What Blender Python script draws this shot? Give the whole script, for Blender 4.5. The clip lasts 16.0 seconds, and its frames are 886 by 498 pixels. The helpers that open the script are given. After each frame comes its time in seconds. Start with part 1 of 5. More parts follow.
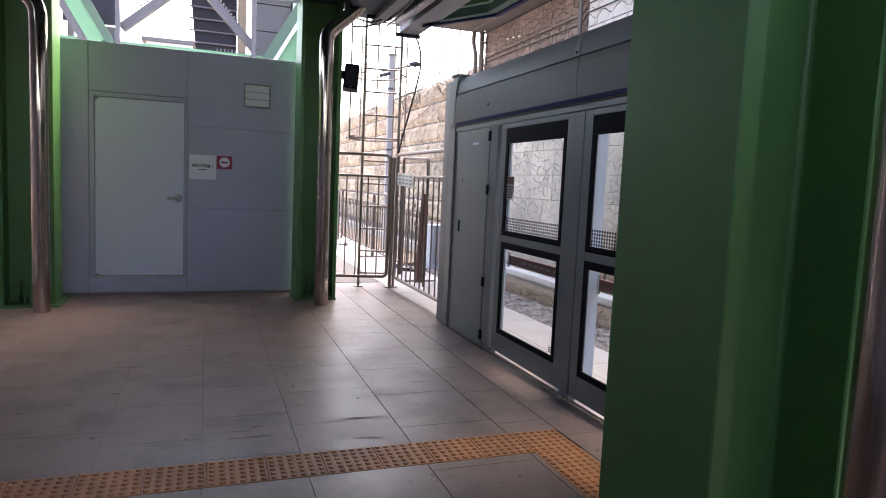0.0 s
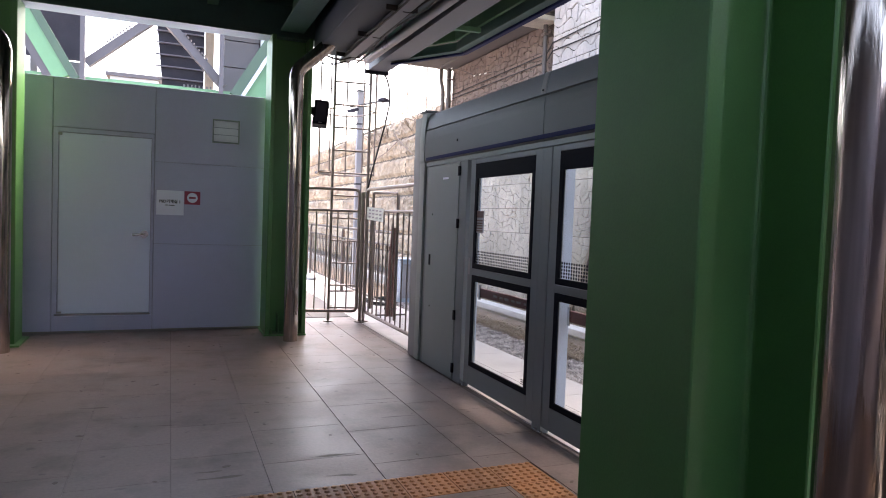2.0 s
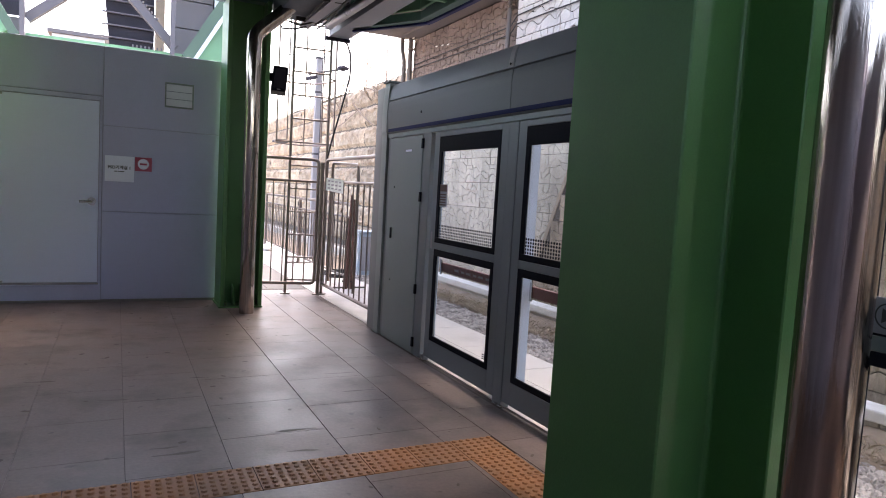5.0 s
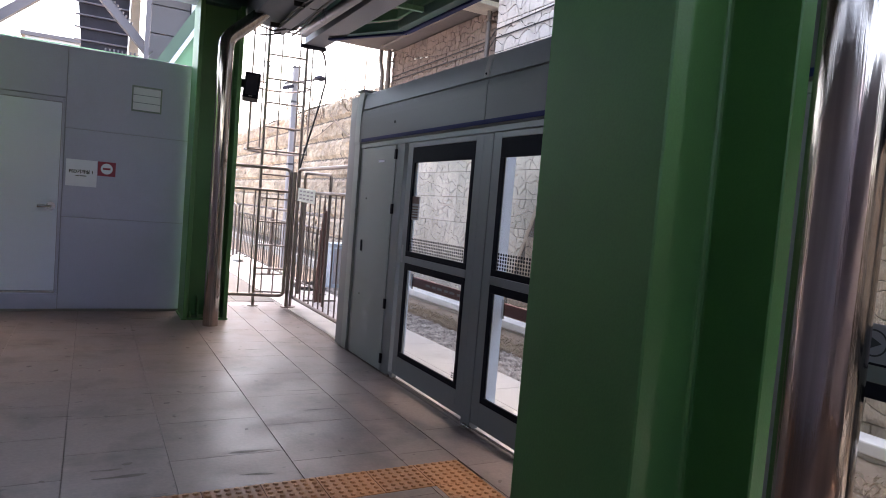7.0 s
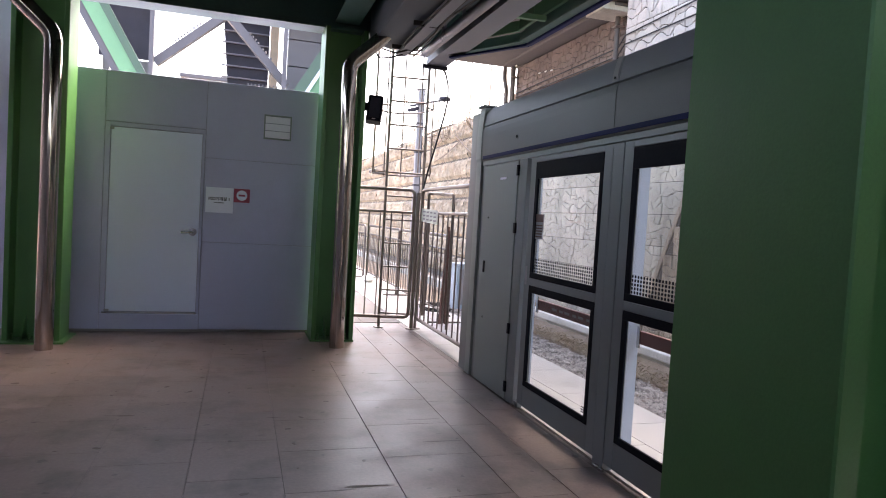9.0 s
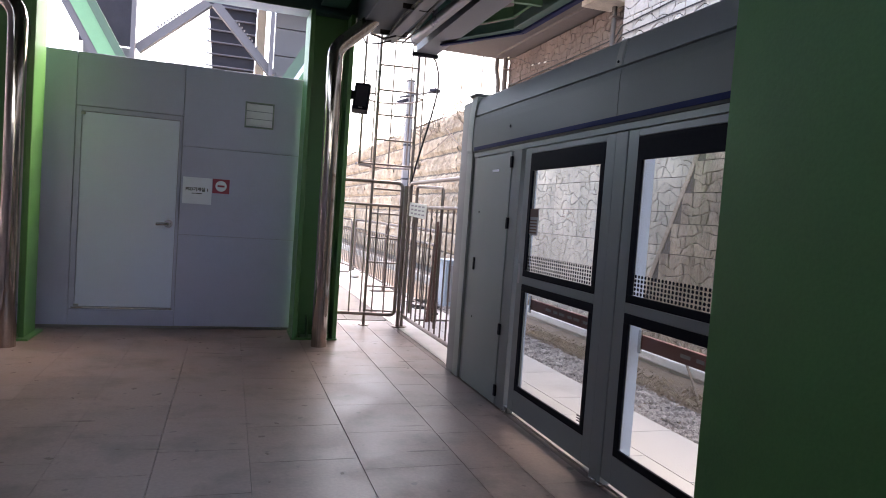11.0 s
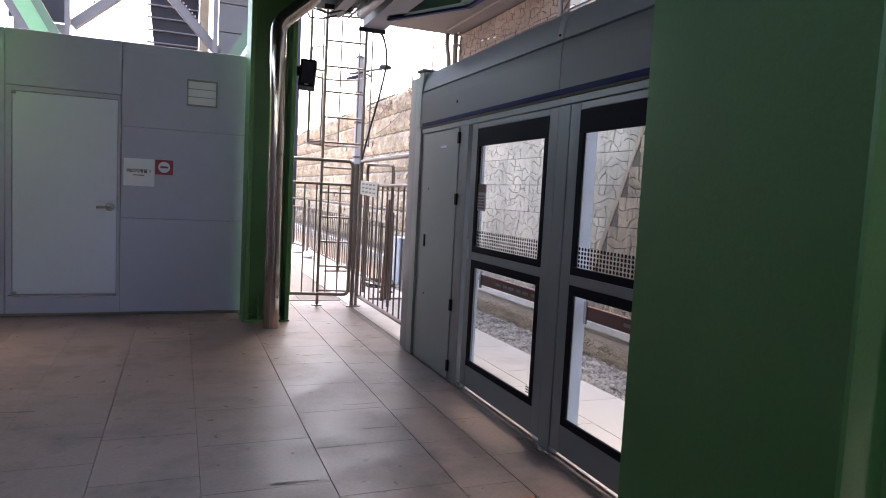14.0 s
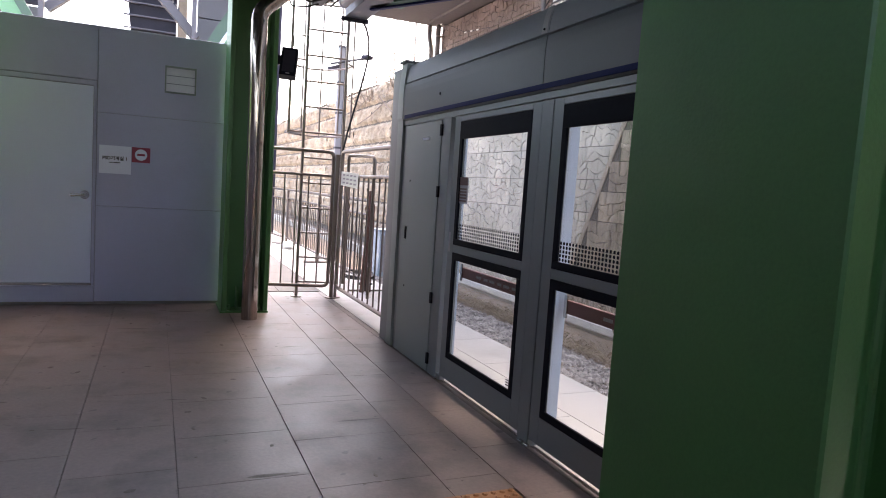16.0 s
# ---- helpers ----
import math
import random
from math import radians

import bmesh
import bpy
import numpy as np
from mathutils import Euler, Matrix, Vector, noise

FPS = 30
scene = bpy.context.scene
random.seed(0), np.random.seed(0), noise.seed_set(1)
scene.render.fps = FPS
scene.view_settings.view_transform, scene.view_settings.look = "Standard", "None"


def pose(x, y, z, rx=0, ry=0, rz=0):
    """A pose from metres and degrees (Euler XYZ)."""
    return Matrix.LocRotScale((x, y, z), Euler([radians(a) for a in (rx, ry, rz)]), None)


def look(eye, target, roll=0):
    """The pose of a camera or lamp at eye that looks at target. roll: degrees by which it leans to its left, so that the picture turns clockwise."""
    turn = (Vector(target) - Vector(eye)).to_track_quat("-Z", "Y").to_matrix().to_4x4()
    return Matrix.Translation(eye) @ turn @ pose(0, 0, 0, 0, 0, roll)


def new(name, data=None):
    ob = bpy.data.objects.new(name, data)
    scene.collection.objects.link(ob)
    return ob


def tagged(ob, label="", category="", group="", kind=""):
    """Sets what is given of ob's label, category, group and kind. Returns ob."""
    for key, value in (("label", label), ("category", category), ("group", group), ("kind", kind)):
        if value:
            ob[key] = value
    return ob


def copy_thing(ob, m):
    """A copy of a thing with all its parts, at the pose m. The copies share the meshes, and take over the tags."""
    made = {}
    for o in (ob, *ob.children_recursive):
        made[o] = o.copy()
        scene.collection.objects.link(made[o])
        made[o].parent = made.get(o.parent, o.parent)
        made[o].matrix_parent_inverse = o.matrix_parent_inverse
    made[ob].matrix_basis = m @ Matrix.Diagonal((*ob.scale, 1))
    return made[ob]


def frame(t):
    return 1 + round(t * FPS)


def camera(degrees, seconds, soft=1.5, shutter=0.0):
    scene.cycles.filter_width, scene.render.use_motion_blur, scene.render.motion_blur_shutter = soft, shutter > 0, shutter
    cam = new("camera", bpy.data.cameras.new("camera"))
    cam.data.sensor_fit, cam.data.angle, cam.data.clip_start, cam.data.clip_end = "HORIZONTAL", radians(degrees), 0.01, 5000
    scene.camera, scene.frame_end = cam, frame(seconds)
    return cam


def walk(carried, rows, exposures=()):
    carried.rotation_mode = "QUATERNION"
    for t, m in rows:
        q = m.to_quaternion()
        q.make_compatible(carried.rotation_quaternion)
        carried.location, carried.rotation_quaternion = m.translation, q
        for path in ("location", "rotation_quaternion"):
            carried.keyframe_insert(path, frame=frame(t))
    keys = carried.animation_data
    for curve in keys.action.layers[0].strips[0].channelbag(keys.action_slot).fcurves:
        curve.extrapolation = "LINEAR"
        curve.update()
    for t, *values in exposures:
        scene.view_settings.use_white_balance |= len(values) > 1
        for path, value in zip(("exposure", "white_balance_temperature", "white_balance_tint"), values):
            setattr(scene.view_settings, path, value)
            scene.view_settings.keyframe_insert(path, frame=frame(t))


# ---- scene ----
cam = camera(68.1, 16.0, 1.0)
PATH = [
    (0, (-0.126, 0.015, 1.5), (0.555, 1.886, 1.307), 2.6),
    (0.5, (-0.15, 0.022, 1.501), (0.555, 1.886, 1.326), 2.2),
    (1, (-0.158, 0.01, 1.506), (0.598, 1.858, 1.39), 2.2),
    (1.5, (-0.151, 0.005, 1.503), (0.59, 1.86, 1.403), 1.9),
    (2, (-0.165, -0.011, 1.506), (0.605, 1.833, 1.418), 2.2),
    (2.5, (-0.188, -0.019, 1.499), (0.692, 1.774, 1.386), 2.4),
    (3, (-0.231, -0.02, 1.499), (0.718, 1.736, 1.371), 1.8),
    (3.5, (-0.285, -0.023, 1.493), (0.703, 1.71, 1.347), 4.0),
    (4, (-0.283, -0.017, 1.506), (0.703, 1.714, 1.332), 3.2),
    (4.2, (-0.275, 0.001, 1.513), (0.661, 1.759, 1.33), 3.2),
    (6.3, (-0.086, 0.077, 1.494), (0.794, 1.867, 1.344), 3.4),
    (6.5, (-0.131, 0.062, 1.49), (0.791, 1.829, 1.329), 3.9),
    (7, (-0.072, 0.186, 1.497), (0.881, 1.94, 1.382), 4.7),
    (7.5, (-0.077, 0.295, 1.516), (0.961, 2.003, 1.454), 4.1),
    (8, (-0.103, 0.341, 1.535), (0.862, 2.091, 1.453), 3.6),
    (8.5, (-0.034, 0.411, 1.499), (0.745, 2.246, 1.343), 2.8),
    (9, (0.093, 0.446, 1.508), (0.684, 2.355, 1.421), 3.4),
    (9.2, (0.149, 0.452, 1.496), (0.745, 2.359, 1.416), 4.1),
    (11.3, (0.204, 0.77, 1.493), (0.843, 2.662, 1.39), 4.0),
    (11.5, (0.214, 0.772, 1.483), (0.887, 2.653, 1.38), 4.3),
    (12, (0.223, 0.761, 1.488), (0.954, 2.617, 1.348), 3.8),
    (12.5, (0.229, 0.761, 1.491), (0.943, 2.621, 1.321), 3.5),
    (13, (0.239, 0.753, 1.49), (0.96, 2.61, 1.317), 3.4),
    (13.5, (0.244, 0.742, 1.492), (0.955, 2.604, 1.322), 3.1),
    (14, (0.258, 0.73, 1.487), (1.005, 2.579, 1.331), 3.0),
    (14.5, (0.268, 0.721, 1.485), (1.018, 2.568, 1.326), 2.9),
    (15, (0.265, 0.718, 1.487), (1.076, 2.538, 1.322), 2.7),
    (15.5, (0.249, 0.721, 1.492), (1.054, 2.544, 1.326), 3.2),
    (16, (0.248, 0.743, 1.489), (1.053, 2.565, 1.313), 3.8),
]
walk(cam, [(t, look(eye, target, roll)) for t, eye, target, roll in PATH], [(0.0, 3.70, 7600, 18), (16.0, 3.70, 7600, 18)])

# ---------------------------------------------------------------- light
world = bpy.data.worlds.new("sky")
scene.world = world
world.use_nodes = True
SKY = world.node_tree.nodes.new("ShaderNodeTexSky")
SKY.sky_type = "NISHITA"
SKY.sun_disc = False
SKY.sun_elevation, SKY.sun_rotation = radians(49), radians(58)
SKY.air_density, SKY.dust_density, SKY.ozone_density = 1.0, 4.0, 1.0
BACK = world.node_tree.nodes["Background"]
BACK.inputs["Strength"].default_value = 0.15
world.node_tree.links.new(SKY.outputs["Color"], BACK.inputs["Color"])

sun = new("sun", bpy.data.lights.new("sun", "SUN"))
sun.data.energy, sun.data.angle, sun.data.color = 0.85, radians(60), (1.0, 0.985, 0.96)
sun.matrix_world = look((0, 0, 20), (-14.75, -9.2, 0))

# ---------------------------------------------------------------- materials


def mat(name, color, rough=0.6, metal=0.0, vary=0.15, big=1.5, fine=40.0, bump=0.1, stain=None, stain_amount=0.0,
        stain_scale=0.8, rand=0.0, coat=0.0, stretch=(1, 1, 1), spots=None, relief=0.01, sheen=0.0, island=0.0):
    """A surface with grain and wear at two scales."""
    m = bpy.data.materials.new(name)
    m.use_nodes = True
    nt = m.node_tree
    n, ln = nt.nodes, nt.links.new
    bsdf = n["Principled BSDF"]
    geo = n.new("ShaderNodeNewGeometry")
    mp = n.new("ShaderNodeMapping")
    mp.inputs["Scale"].default_value = stretch
    ln(geo.outputs["Position"], mp.inputs["Vector"])

    def noise_tex(scale, detail=4.0):
        t = n.new("ShaderNodeTexNoise")
        t.inputs["Scale"].default_value, t.inputs["Detail"].default_value = scale, detail
        ln(mp.outputs["Vector"], t.inputs["Vector"])
        return t

    a, b = noise_tex(big), noise_tex(fine, 6.0)
    both = n.new("ShaderNodeMath")
    both.operation = "MULTIPLY_ADD"
    ln(a.outputs["Fac"], both.inputs[0])
    both.inputs[1].default_value = 0.65
    half = n.new("ShaderNodeMath")
    half.operation = "MULTIPLY"
    ln(b.outputs["Fac"], half.inputs[0])
    half.inputs[1].default_value = 0.35
    ln(half.outputs[0], both.inputs[2])
    value = both.outputs[0]
    if rand:
        info = n.new("ShaderNodeObjectInfo")
        shift = n.new("ShaderNodeMath")
        shift.operation = "MULTIPLY_ADD"
        ln(info.outputs["Random"], shift.inputs[0])
        shift.inputs[1].default_value = rand
        ln(value, shift.inputs[2])
        sub = n.new("ShaderNodeMath")
        sub.operation = "SUBTRACT"
        ln(shift.outputs[0], sub.inputs[0])
        sub.inputs[1].default_value = rand / 2
        value = sub.outputs[0]
    if island:
        each = n.new("ShaderNodeMath")
        each.operation = "MULTIPLY_ADD"
        ln(geo.outputs["Random Per Island"], each.inputs[0])
        each.inputs[1].default_value = island
        ln(value, each.inputs[2])
        centre = n.new("ShaderNodeMath")
        centre.operation = "SUBTRACT"
        ln(each.outputs[0], centre.inputs[0])
        centre.inputs[1].default_value = island / 2
        value = centre.outputs[0]
    ramp = n.new("ShaderNodeMapRange")
    ln(value, ramp.inputs["Value"])
    ramp.inputs["From Min"].default_value, ramp.inputs["From Max"].default_value = 0.25, 0.75
    ramp.inputs["To Min"].default_value, ramp.inputs["To Max"].default_value = 1 - vary, 1 + vary
    tint = n.new("ShaderNodeVectorMath")
    tint.operation = "SCALE"
    tint.inputs[0].default_value = color
    ln(ramp.outputs["Result"], tint.inputs["Scale"])
    out = tint.outputs["Vector"]
    if stain:
        s = noise_tex(stain_scale, 8.0)
        s.inputs["Roughness"].default_value = 0.65
        cut = n.new("ShaderNodeMapRange")
        ln(s.outputs["Fac"], cut.inputs["Value"])
        cut.inputs["From Min"].default_value, cut.inputs["From Max"].default_value = 0.48, 0.68
        cut.inputs["To Min"].default_value, cut.inputs["To Max"].default_value = 0.0, stain_amount
        mix = n.new("ShaderNodeMix")
        mix.data_type = "RGBA"
        ln(cut.outputs["Result"], mix.inputs["Factor"])
        ln(out, mix.inputs["A"])
        mix.inputs["B"].default_value = (*stain, 1)
        out = mix.outputs["Result"]
    if spots:
        s = noise_tex(spots, 2.0)
        cut = n.new("ShaderNodeMapRange")
        ln(s.outputs["Fac"], cut.inputs["Value"])
        cut.inputs["From Min"].default_value, cut.inputs["From Max"].default_value = 0.69, 0.73
        cut.inputs["To Min"].default_value, cut.inputs["To Max"].default_value = 0.0, 0.75
        mix = n.new("ShaderNodeMix")
        mix.data_type = "RGBA"
        ln(cut.outputs["Result"], mix.inputs["Factor"])
        ln(out, mix.inputs["A"])
        mix.inputs["B"].default_value = (color[0] * 0.4, color[1] * 0.4, color[2] * 0.4, 1)
        out = mix.outputs["Result"]
    ln(out, bsdf.inputs["Base Color"])
    gloss = n.new("ShaderNodeMapRange")
    ln(a.outputs["Fac"], gloss.inputs["Value"])
    gloss.inputs["To Min"].default_value, gloss.inputs["To Max"].default_value = max(rough - 0.12, 0.03), min(rough + 0.12, 1)
    if sheen:
        gloss.inputs["From Min"].default_value, gloss.inputs["From Max"].default_value = 0.36, 0.64
        gloss.inputs["To Min"].default_value, gloss.inputs["To Max"].default_value = rough - sheen, rough + sheen
    ln(gloss.outputs["Result"], bsdf.inputs["Roughness"])
    bsdf.inputs["Metallic"].default_value = metal
    bsdf.inputs["Coat Weight"].default_value = coat
    bsdf.inputs["Coat Roughness"].default_value = 0.25
    if bump:
        bp = n.new("ShaderNodeBump")
        bp.inputs["Strength"].default_value, bp.inputs["Distance"].default_value = bump, relief
        ln(b.outputs["Fac"], bp.inputs["Height"])
        ln(bp.outputs["Normal"], bsdf.inputs["Normal"])
    return m


M_FLOOR = mat("granite_tile", (0.178, 0.132, 0.122), 0.44, vary=0.34, big=2.3, fine=45, bump=0.08, stain=(0.07, 0.054, 0.048),
              stain_amount=0.75, stain_scale=1.9, rand=0.08, spots=9.0, sheen=0.06)
M_ENDSLAB = mat("grey_end_slab", (0.125, 0.115, 0.11), 0.75, vary=0.2, big=2.0, fine=50, bump=0.2, rand=0.15)
M_NOTICE = mat("pale_notice", (0.72, 0.75, 0.68), 0.5, vary=0.03, bump=0.0)
M_GUM = mat("trodden_gum", (0.122, 0.096, 0.087), 0.7, vary=0.3, big=20, fine=90)
M_JOINT = mat("floor_joint", (0.13, 0.108, 0.098), 0.9)
M_SLAB = mat("pale_slab", (0.52, 0.49, 0.46), 0.8, vary=0.12, big=1.5, fine=60, bump=0.1, stain=(0.28, 0.25, 0.22), stain_amount=0.4, rand=0.15)
M_TACT = mat("tactile_orange", (0.42, 0.185, 0.075), 0.55, vary=0.2, big=3, fine=50, stain=(0.25, 0.16, 0.11), stain_amount=0.5, stain_scale=2.5, rand=0.3)
M_PANEL = mat("grey_panel", (0.465, 0.48, 0.63), 0.45, vary=0.06, big=0.8, fine=60, bump=0.03, stain=(0.29, 0.295, 0.37), stain_amount=0.25)
M_DOOR = mat("pale_door", (0.67, 0.73, 0.86), 0.4, vary=0.04, big=0.7, fine=80, bump=0.03)
M_SEAM = mat("dark_seam", (0.31, 0.32, 0.39), 0.7)
M_GREEN = mat("green_paint", (0.060, 0.200, 0.058), 0.42, vary=0.17, big=1.3, fine=120, bump=0.07, stain=(0.045, 0.13, 0.05), stain_amount=0.35, stain_scale=1.4)
M_LGREEN = mat("light_green_paint", (0.09, 0.225, 0.12), 0.5, vary=0.15, big=2, fine=50, bump=0.1)
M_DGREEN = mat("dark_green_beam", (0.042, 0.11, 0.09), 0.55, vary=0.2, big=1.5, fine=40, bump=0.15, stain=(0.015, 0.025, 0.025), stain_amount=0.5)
# the upright colour streaks stand in for reflections on the pipes
M_STEEL = mat("polished_steel", (0.43, 0.365, 0.32), 0.0, 1.0, vary=0.5, big=26, fine=60, bump=0.2, stretch=(1, 1, 0.03))
M_RAIL = mat("rail_steel", (0.235, 0.19, 0.168), 0.34, 0.8, vary=0.2, big=3, fine=60, bump=0.05)
M_PSD = mat("screen_door_grey", (0.172, 0.196, 0.203), 0.42, vary=0.06, big=1.0, fine=90, bump=0.03, coat=0.15)
M_PSDL = mat("screen_door_light", (0.225, 0.268, 0.255), 0.42, vary=0.05, big=1.0, fine=90, bump=0.03)
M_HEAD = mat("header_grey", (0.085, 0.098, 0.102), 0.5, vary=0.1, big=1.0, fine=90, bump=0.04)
# header grey made lighter for the sky light on the sloped cap
M_HEAD_LIT = mat("lit_header_cap_grey", (0.19, 0.205, 0.225), 0.42, 0.0, vary=0.06, big=2.2, fine=60, bump=0.05)
M_BLACK = mat("black_trim", (0.010, 0.011, 0.016), 0.5, vary=0.2)
M_BLUE = mat("blue_stripe", (0.018, 0.024, 0.085), 0.45, vary=0.1)
M_JAMB = mat("pale_blue_post", (0.42, 0.48, 0.56), 0.45, vary=0.05)
M_REDBAR = mat("red_brown_bar", (0.20, 0.085, 0.08), 0.5, vary=0.15, big=4)
M_WHITE = mat("white_sheet", (0.83, 0.86, 0.95), 0.5, vary=0.03, bump=0.0)
M_RED = mat("sign_red", (0.36, 0.045, 0.09), 0.5, vary=0.05, bump=0.0)
M_INK = mat("ink", (0.03, 0.03, 0.035), 0.6, vary=0.05, bump=0.0)
M_STONE = mat("pale_concrete_stone", (0.58, 0.525, 0.44), 0.85, vary=0.3, big=2.4, fine=45, bump=0.7, stain=(0.13, 0.11, 0.09), stain_amount=0.5,
              stain_scale=0.7, rand=0.15, stretch=(1, 1, 0.5))
M_BROWN = mat("brown_concrete_stone", (0.42, 0.335, 0.255), 0.88, vary=0.4, big=6.0, fine=45, bump=1.0, stain=(0.20, 0.165, 0.135), stain_amount=0.6,
              stain_scale=2.2, rand=0.3, stretch=(1, 1, 0.35), relief=0.03)
M_BANK = mat("tan_embankment_stone", (0.42, 0.335, 0.25), 0.88, vary=0.45, big=3.4, fine=14, bump=0.9, stain=(0.22, 0.15, 0.105), stain_amount=0.7,
             stain_scale=1.1, rand=0.25, relief=0.06)
M_STONEJ = mat("stone_joint", (0.13, 0.108, 0.09), 0.95, vary=0.2)
M_STONEG = mat("dark_stone_joint", (0.045, 0.038, 0.032), 0.95, vary=0.2)
# pinkish-brown stone, darkened to hold the shade under the bridge deck
M_SHADED = mat("shaded_pinkish_brown_stone", (0.19, 0.138, 0.118), 0.88, vary=0.25, big=3.0, fine=35, bump=0.6, stain=(0.09, 0.075, 0.068), stain_amount=0.4, rand=0.2)
M_PIER = mat("pale_pink_stone", (0.46, 0.40, 0.36), 0.88, vary=0.2, big=3.0, fine=35, bump=0.5, rand=0.12)
M_CONC = mat("grey_concrete", (0.23, 0.215, 0.20), 0.85, vary=0.15, big=0.7, fine=20, bump=0.3)
M_CURB = mat("white_curb", (0.74, 0.72, 0.68), 0.8, vary=0.12, big=2, fine=40, bump=0.3, stain=(0.35, 0.32, 0.28), stain_amount=0.5, stain_scale=2)
M_CURBG = mat("curb_block", (0.40, 0.37, 0.33), 0.85, vary=0.2, big=2, fine=40, bump=0.4, rand=0.3)
M_DIRT = mat("dry_dirt", (0.225, 0.168, 0.122), 0.95, vary=0.3, big=3, fine=50, bump=0.6)
M_YELLOW = mat("yellow_tactile", (0.50, 0.33, 0.06), 0.6, vary=0.2, big=4, fine=40)
M_PEB = mat("ballast_stone", (0.34, 0.30, 0.27), 0.85, vary=0.75, big=6, fine=120, bump=0.2, island=0.28)
M_STRAW = mat("dry_grass", (0.37, 0.29, 0.205), 0.9, vary=0.3, big=9, fine=60, bump=0.0)
M_TWIG = mat("bare_twig", (0.22, 0.17, 0.13), 0.9, vary=0.2, big=5)
M_PIPE = mat("brown_grey_pipe", (0.11, 0.088, 0.08), 0.6, vary=0.2, big=3)
M_STICK = mat("pale_bare_wood", (0.25, 0.19, 0.155), 0.85, vary=0.2, big=6)
M_GSTEEL = mat("grey_painted_steel", (0.065, 0.062, 0.072), 0.55, vary=0.12, big=1.5, fine=40, bump=0.1)
M_DARK = mat("dark_cladding", (0.035, 0.034, 0.045), 0.6, vary=0.25, big=2)
M_TRAY = mat("galvanised_tray", (0.16, 0.162, 0.19), 0.45, 0.2, vary=0.1, big=1.5, fine=60, bump=0.05)
M_BARR = mat("dull_steel", (0.125, 0.10, 0.088), 0.5, 0.4, vary=0.25, big=4, fine=60, bump=0.05)
M_SLAT = mat("dark_slat", (0.085, 0.08, 0.10), 0.6, vary=0.1)
M_FBGREEN = mat("footbridge_green", (0.035, 0.075, 0.05), 0.55, vary=0.2, big=2)
M_SOFFIT = mat("bridge_soffit", (0.125, 0.108, 0.102), 0.9, vary=0.18, big=0.9, fine=20, bump=0.2)
M_DUCT = mat("dark_blue_duct", (0.026, 0.045, 0.068), 0.55, vary=0.2, big=1.5, fine=40, bump=0.1)
M_BUNDLE = mat("red_brown_pole", (0.13, 0.062, 0.048), 0.6, vary=0.2, big=5)
M_ROOF = mat("roof_deck", (0.07, 0.09, 0.10), 0.7, vary=0.2, big=1.2)
M_BOX = mat("utility_box_blue", (0.33, 0.40, 0.46), 0.5, vary=0.1, big=2)
M_CABLE = mat("black_cable", (0.014, 0.012, 0.012), 0.6, vary=0.1)
M_LAMP = mat("lamp_white", (0.24, 0.243, 0.28), 0.3, vary=0.04, bump=0.0)
M_VENT = mat("vent_grey", (0.82, 0.82, 0.88), 0.5, vary=0.06)
M_CHROME = mat("satin_chrome", (0.55, 0.54, 0.53), 0.17, 1.0, vary=0.05, bump=0.0)
M_LABEL = mat("label_grey", (0.30, 0.29, 0.30), 0.5, vary=0.05, bump=0.0)

for dull in (M_BLACK, M_BLUE, M_DARK):
    dull.node_tree.nodes["Principled BSDF"].inputs["Specular IOR Level"].default_value = 0.03

M_GLASS = bpy.data.materials.new("clear_glass")
M_GLASS.use_nodes = True
nt = M_GLASS.node_tree
nt.nodes.remove(nt.nodes["Principled BSDF"])
g1, g2, gm, lw, pw, ml = (nt.nodes.new(k) for k in ("ShaderNodeBsdfTransparent", "ShaderNodeBsdfGlossy", "ShaderNodeMixShader", "ShaderNodeLayerWeight",
                                                  "ShaderNodeMath", "ShaderNodeMath"))
g1.inputs["Color"].default_value = (0.96, 0.97, 0.965, 1)
g2.inputs["Roughness"].default_value = 0.03
pw.operation, ml.operation = "POWER", "MULTIPLY_ADD"
pw.inputs[1].default_value = 5.0
ml.inputs[1].default_value, ml.inputs[2].default_value = 0.6, 0.03
nt.links.new(lw.outputs["Facing"], pw.inputs[0])
nt.links.new(pw.outputs[0], ml.inputs[0])
nt.links.new(ml.outputs[0], gm.inputs[0])
nt.links.new(g1.outputs[0], gm.inputs[1])
nt.links.new(g2.outputs[0], gm.inputs[2])
nt.links.new(gm.outputs[0], nt.nodes["Material Output"].inputs["Surface"])

# ---------------------------------------------------------------- building helpers


def mesh_of(name, bm, material, smooth=False):
    me = bpy.data.meshes.new(name)
    bmesh.ops.recalc_face_normals(bm, faces=bm.faces[:])
    bm.to_mesh(me)
    bm.free()
    me.materials.append(material)
    if smooth:
        for p in me.polygons:
            p.use_smooth = True
        me.set_sharp_from_angle(angle=radians(40))
    return me


def thing(name, label, category, group="", kind="", at=(0, 0, 0)):
    ob = new(name)
    ob.location = at
    ob.empty_display_size = 0.1
    return tagged(ob, label, category, group, kind)


def part(name, bm, material, parent, label="", smooth=False, kind=""):
    ob = new(name, mesh_of(name, bm, material, smooth))
    ob.parent = parent
    return tagged(ob, label, kind=kind)


def solid(name, bm, material, label, category, kind="", group="", smooth=False):
    return tagged(new(name, mesh_of(name, bm, material, smooth)), label, category, group, kind)


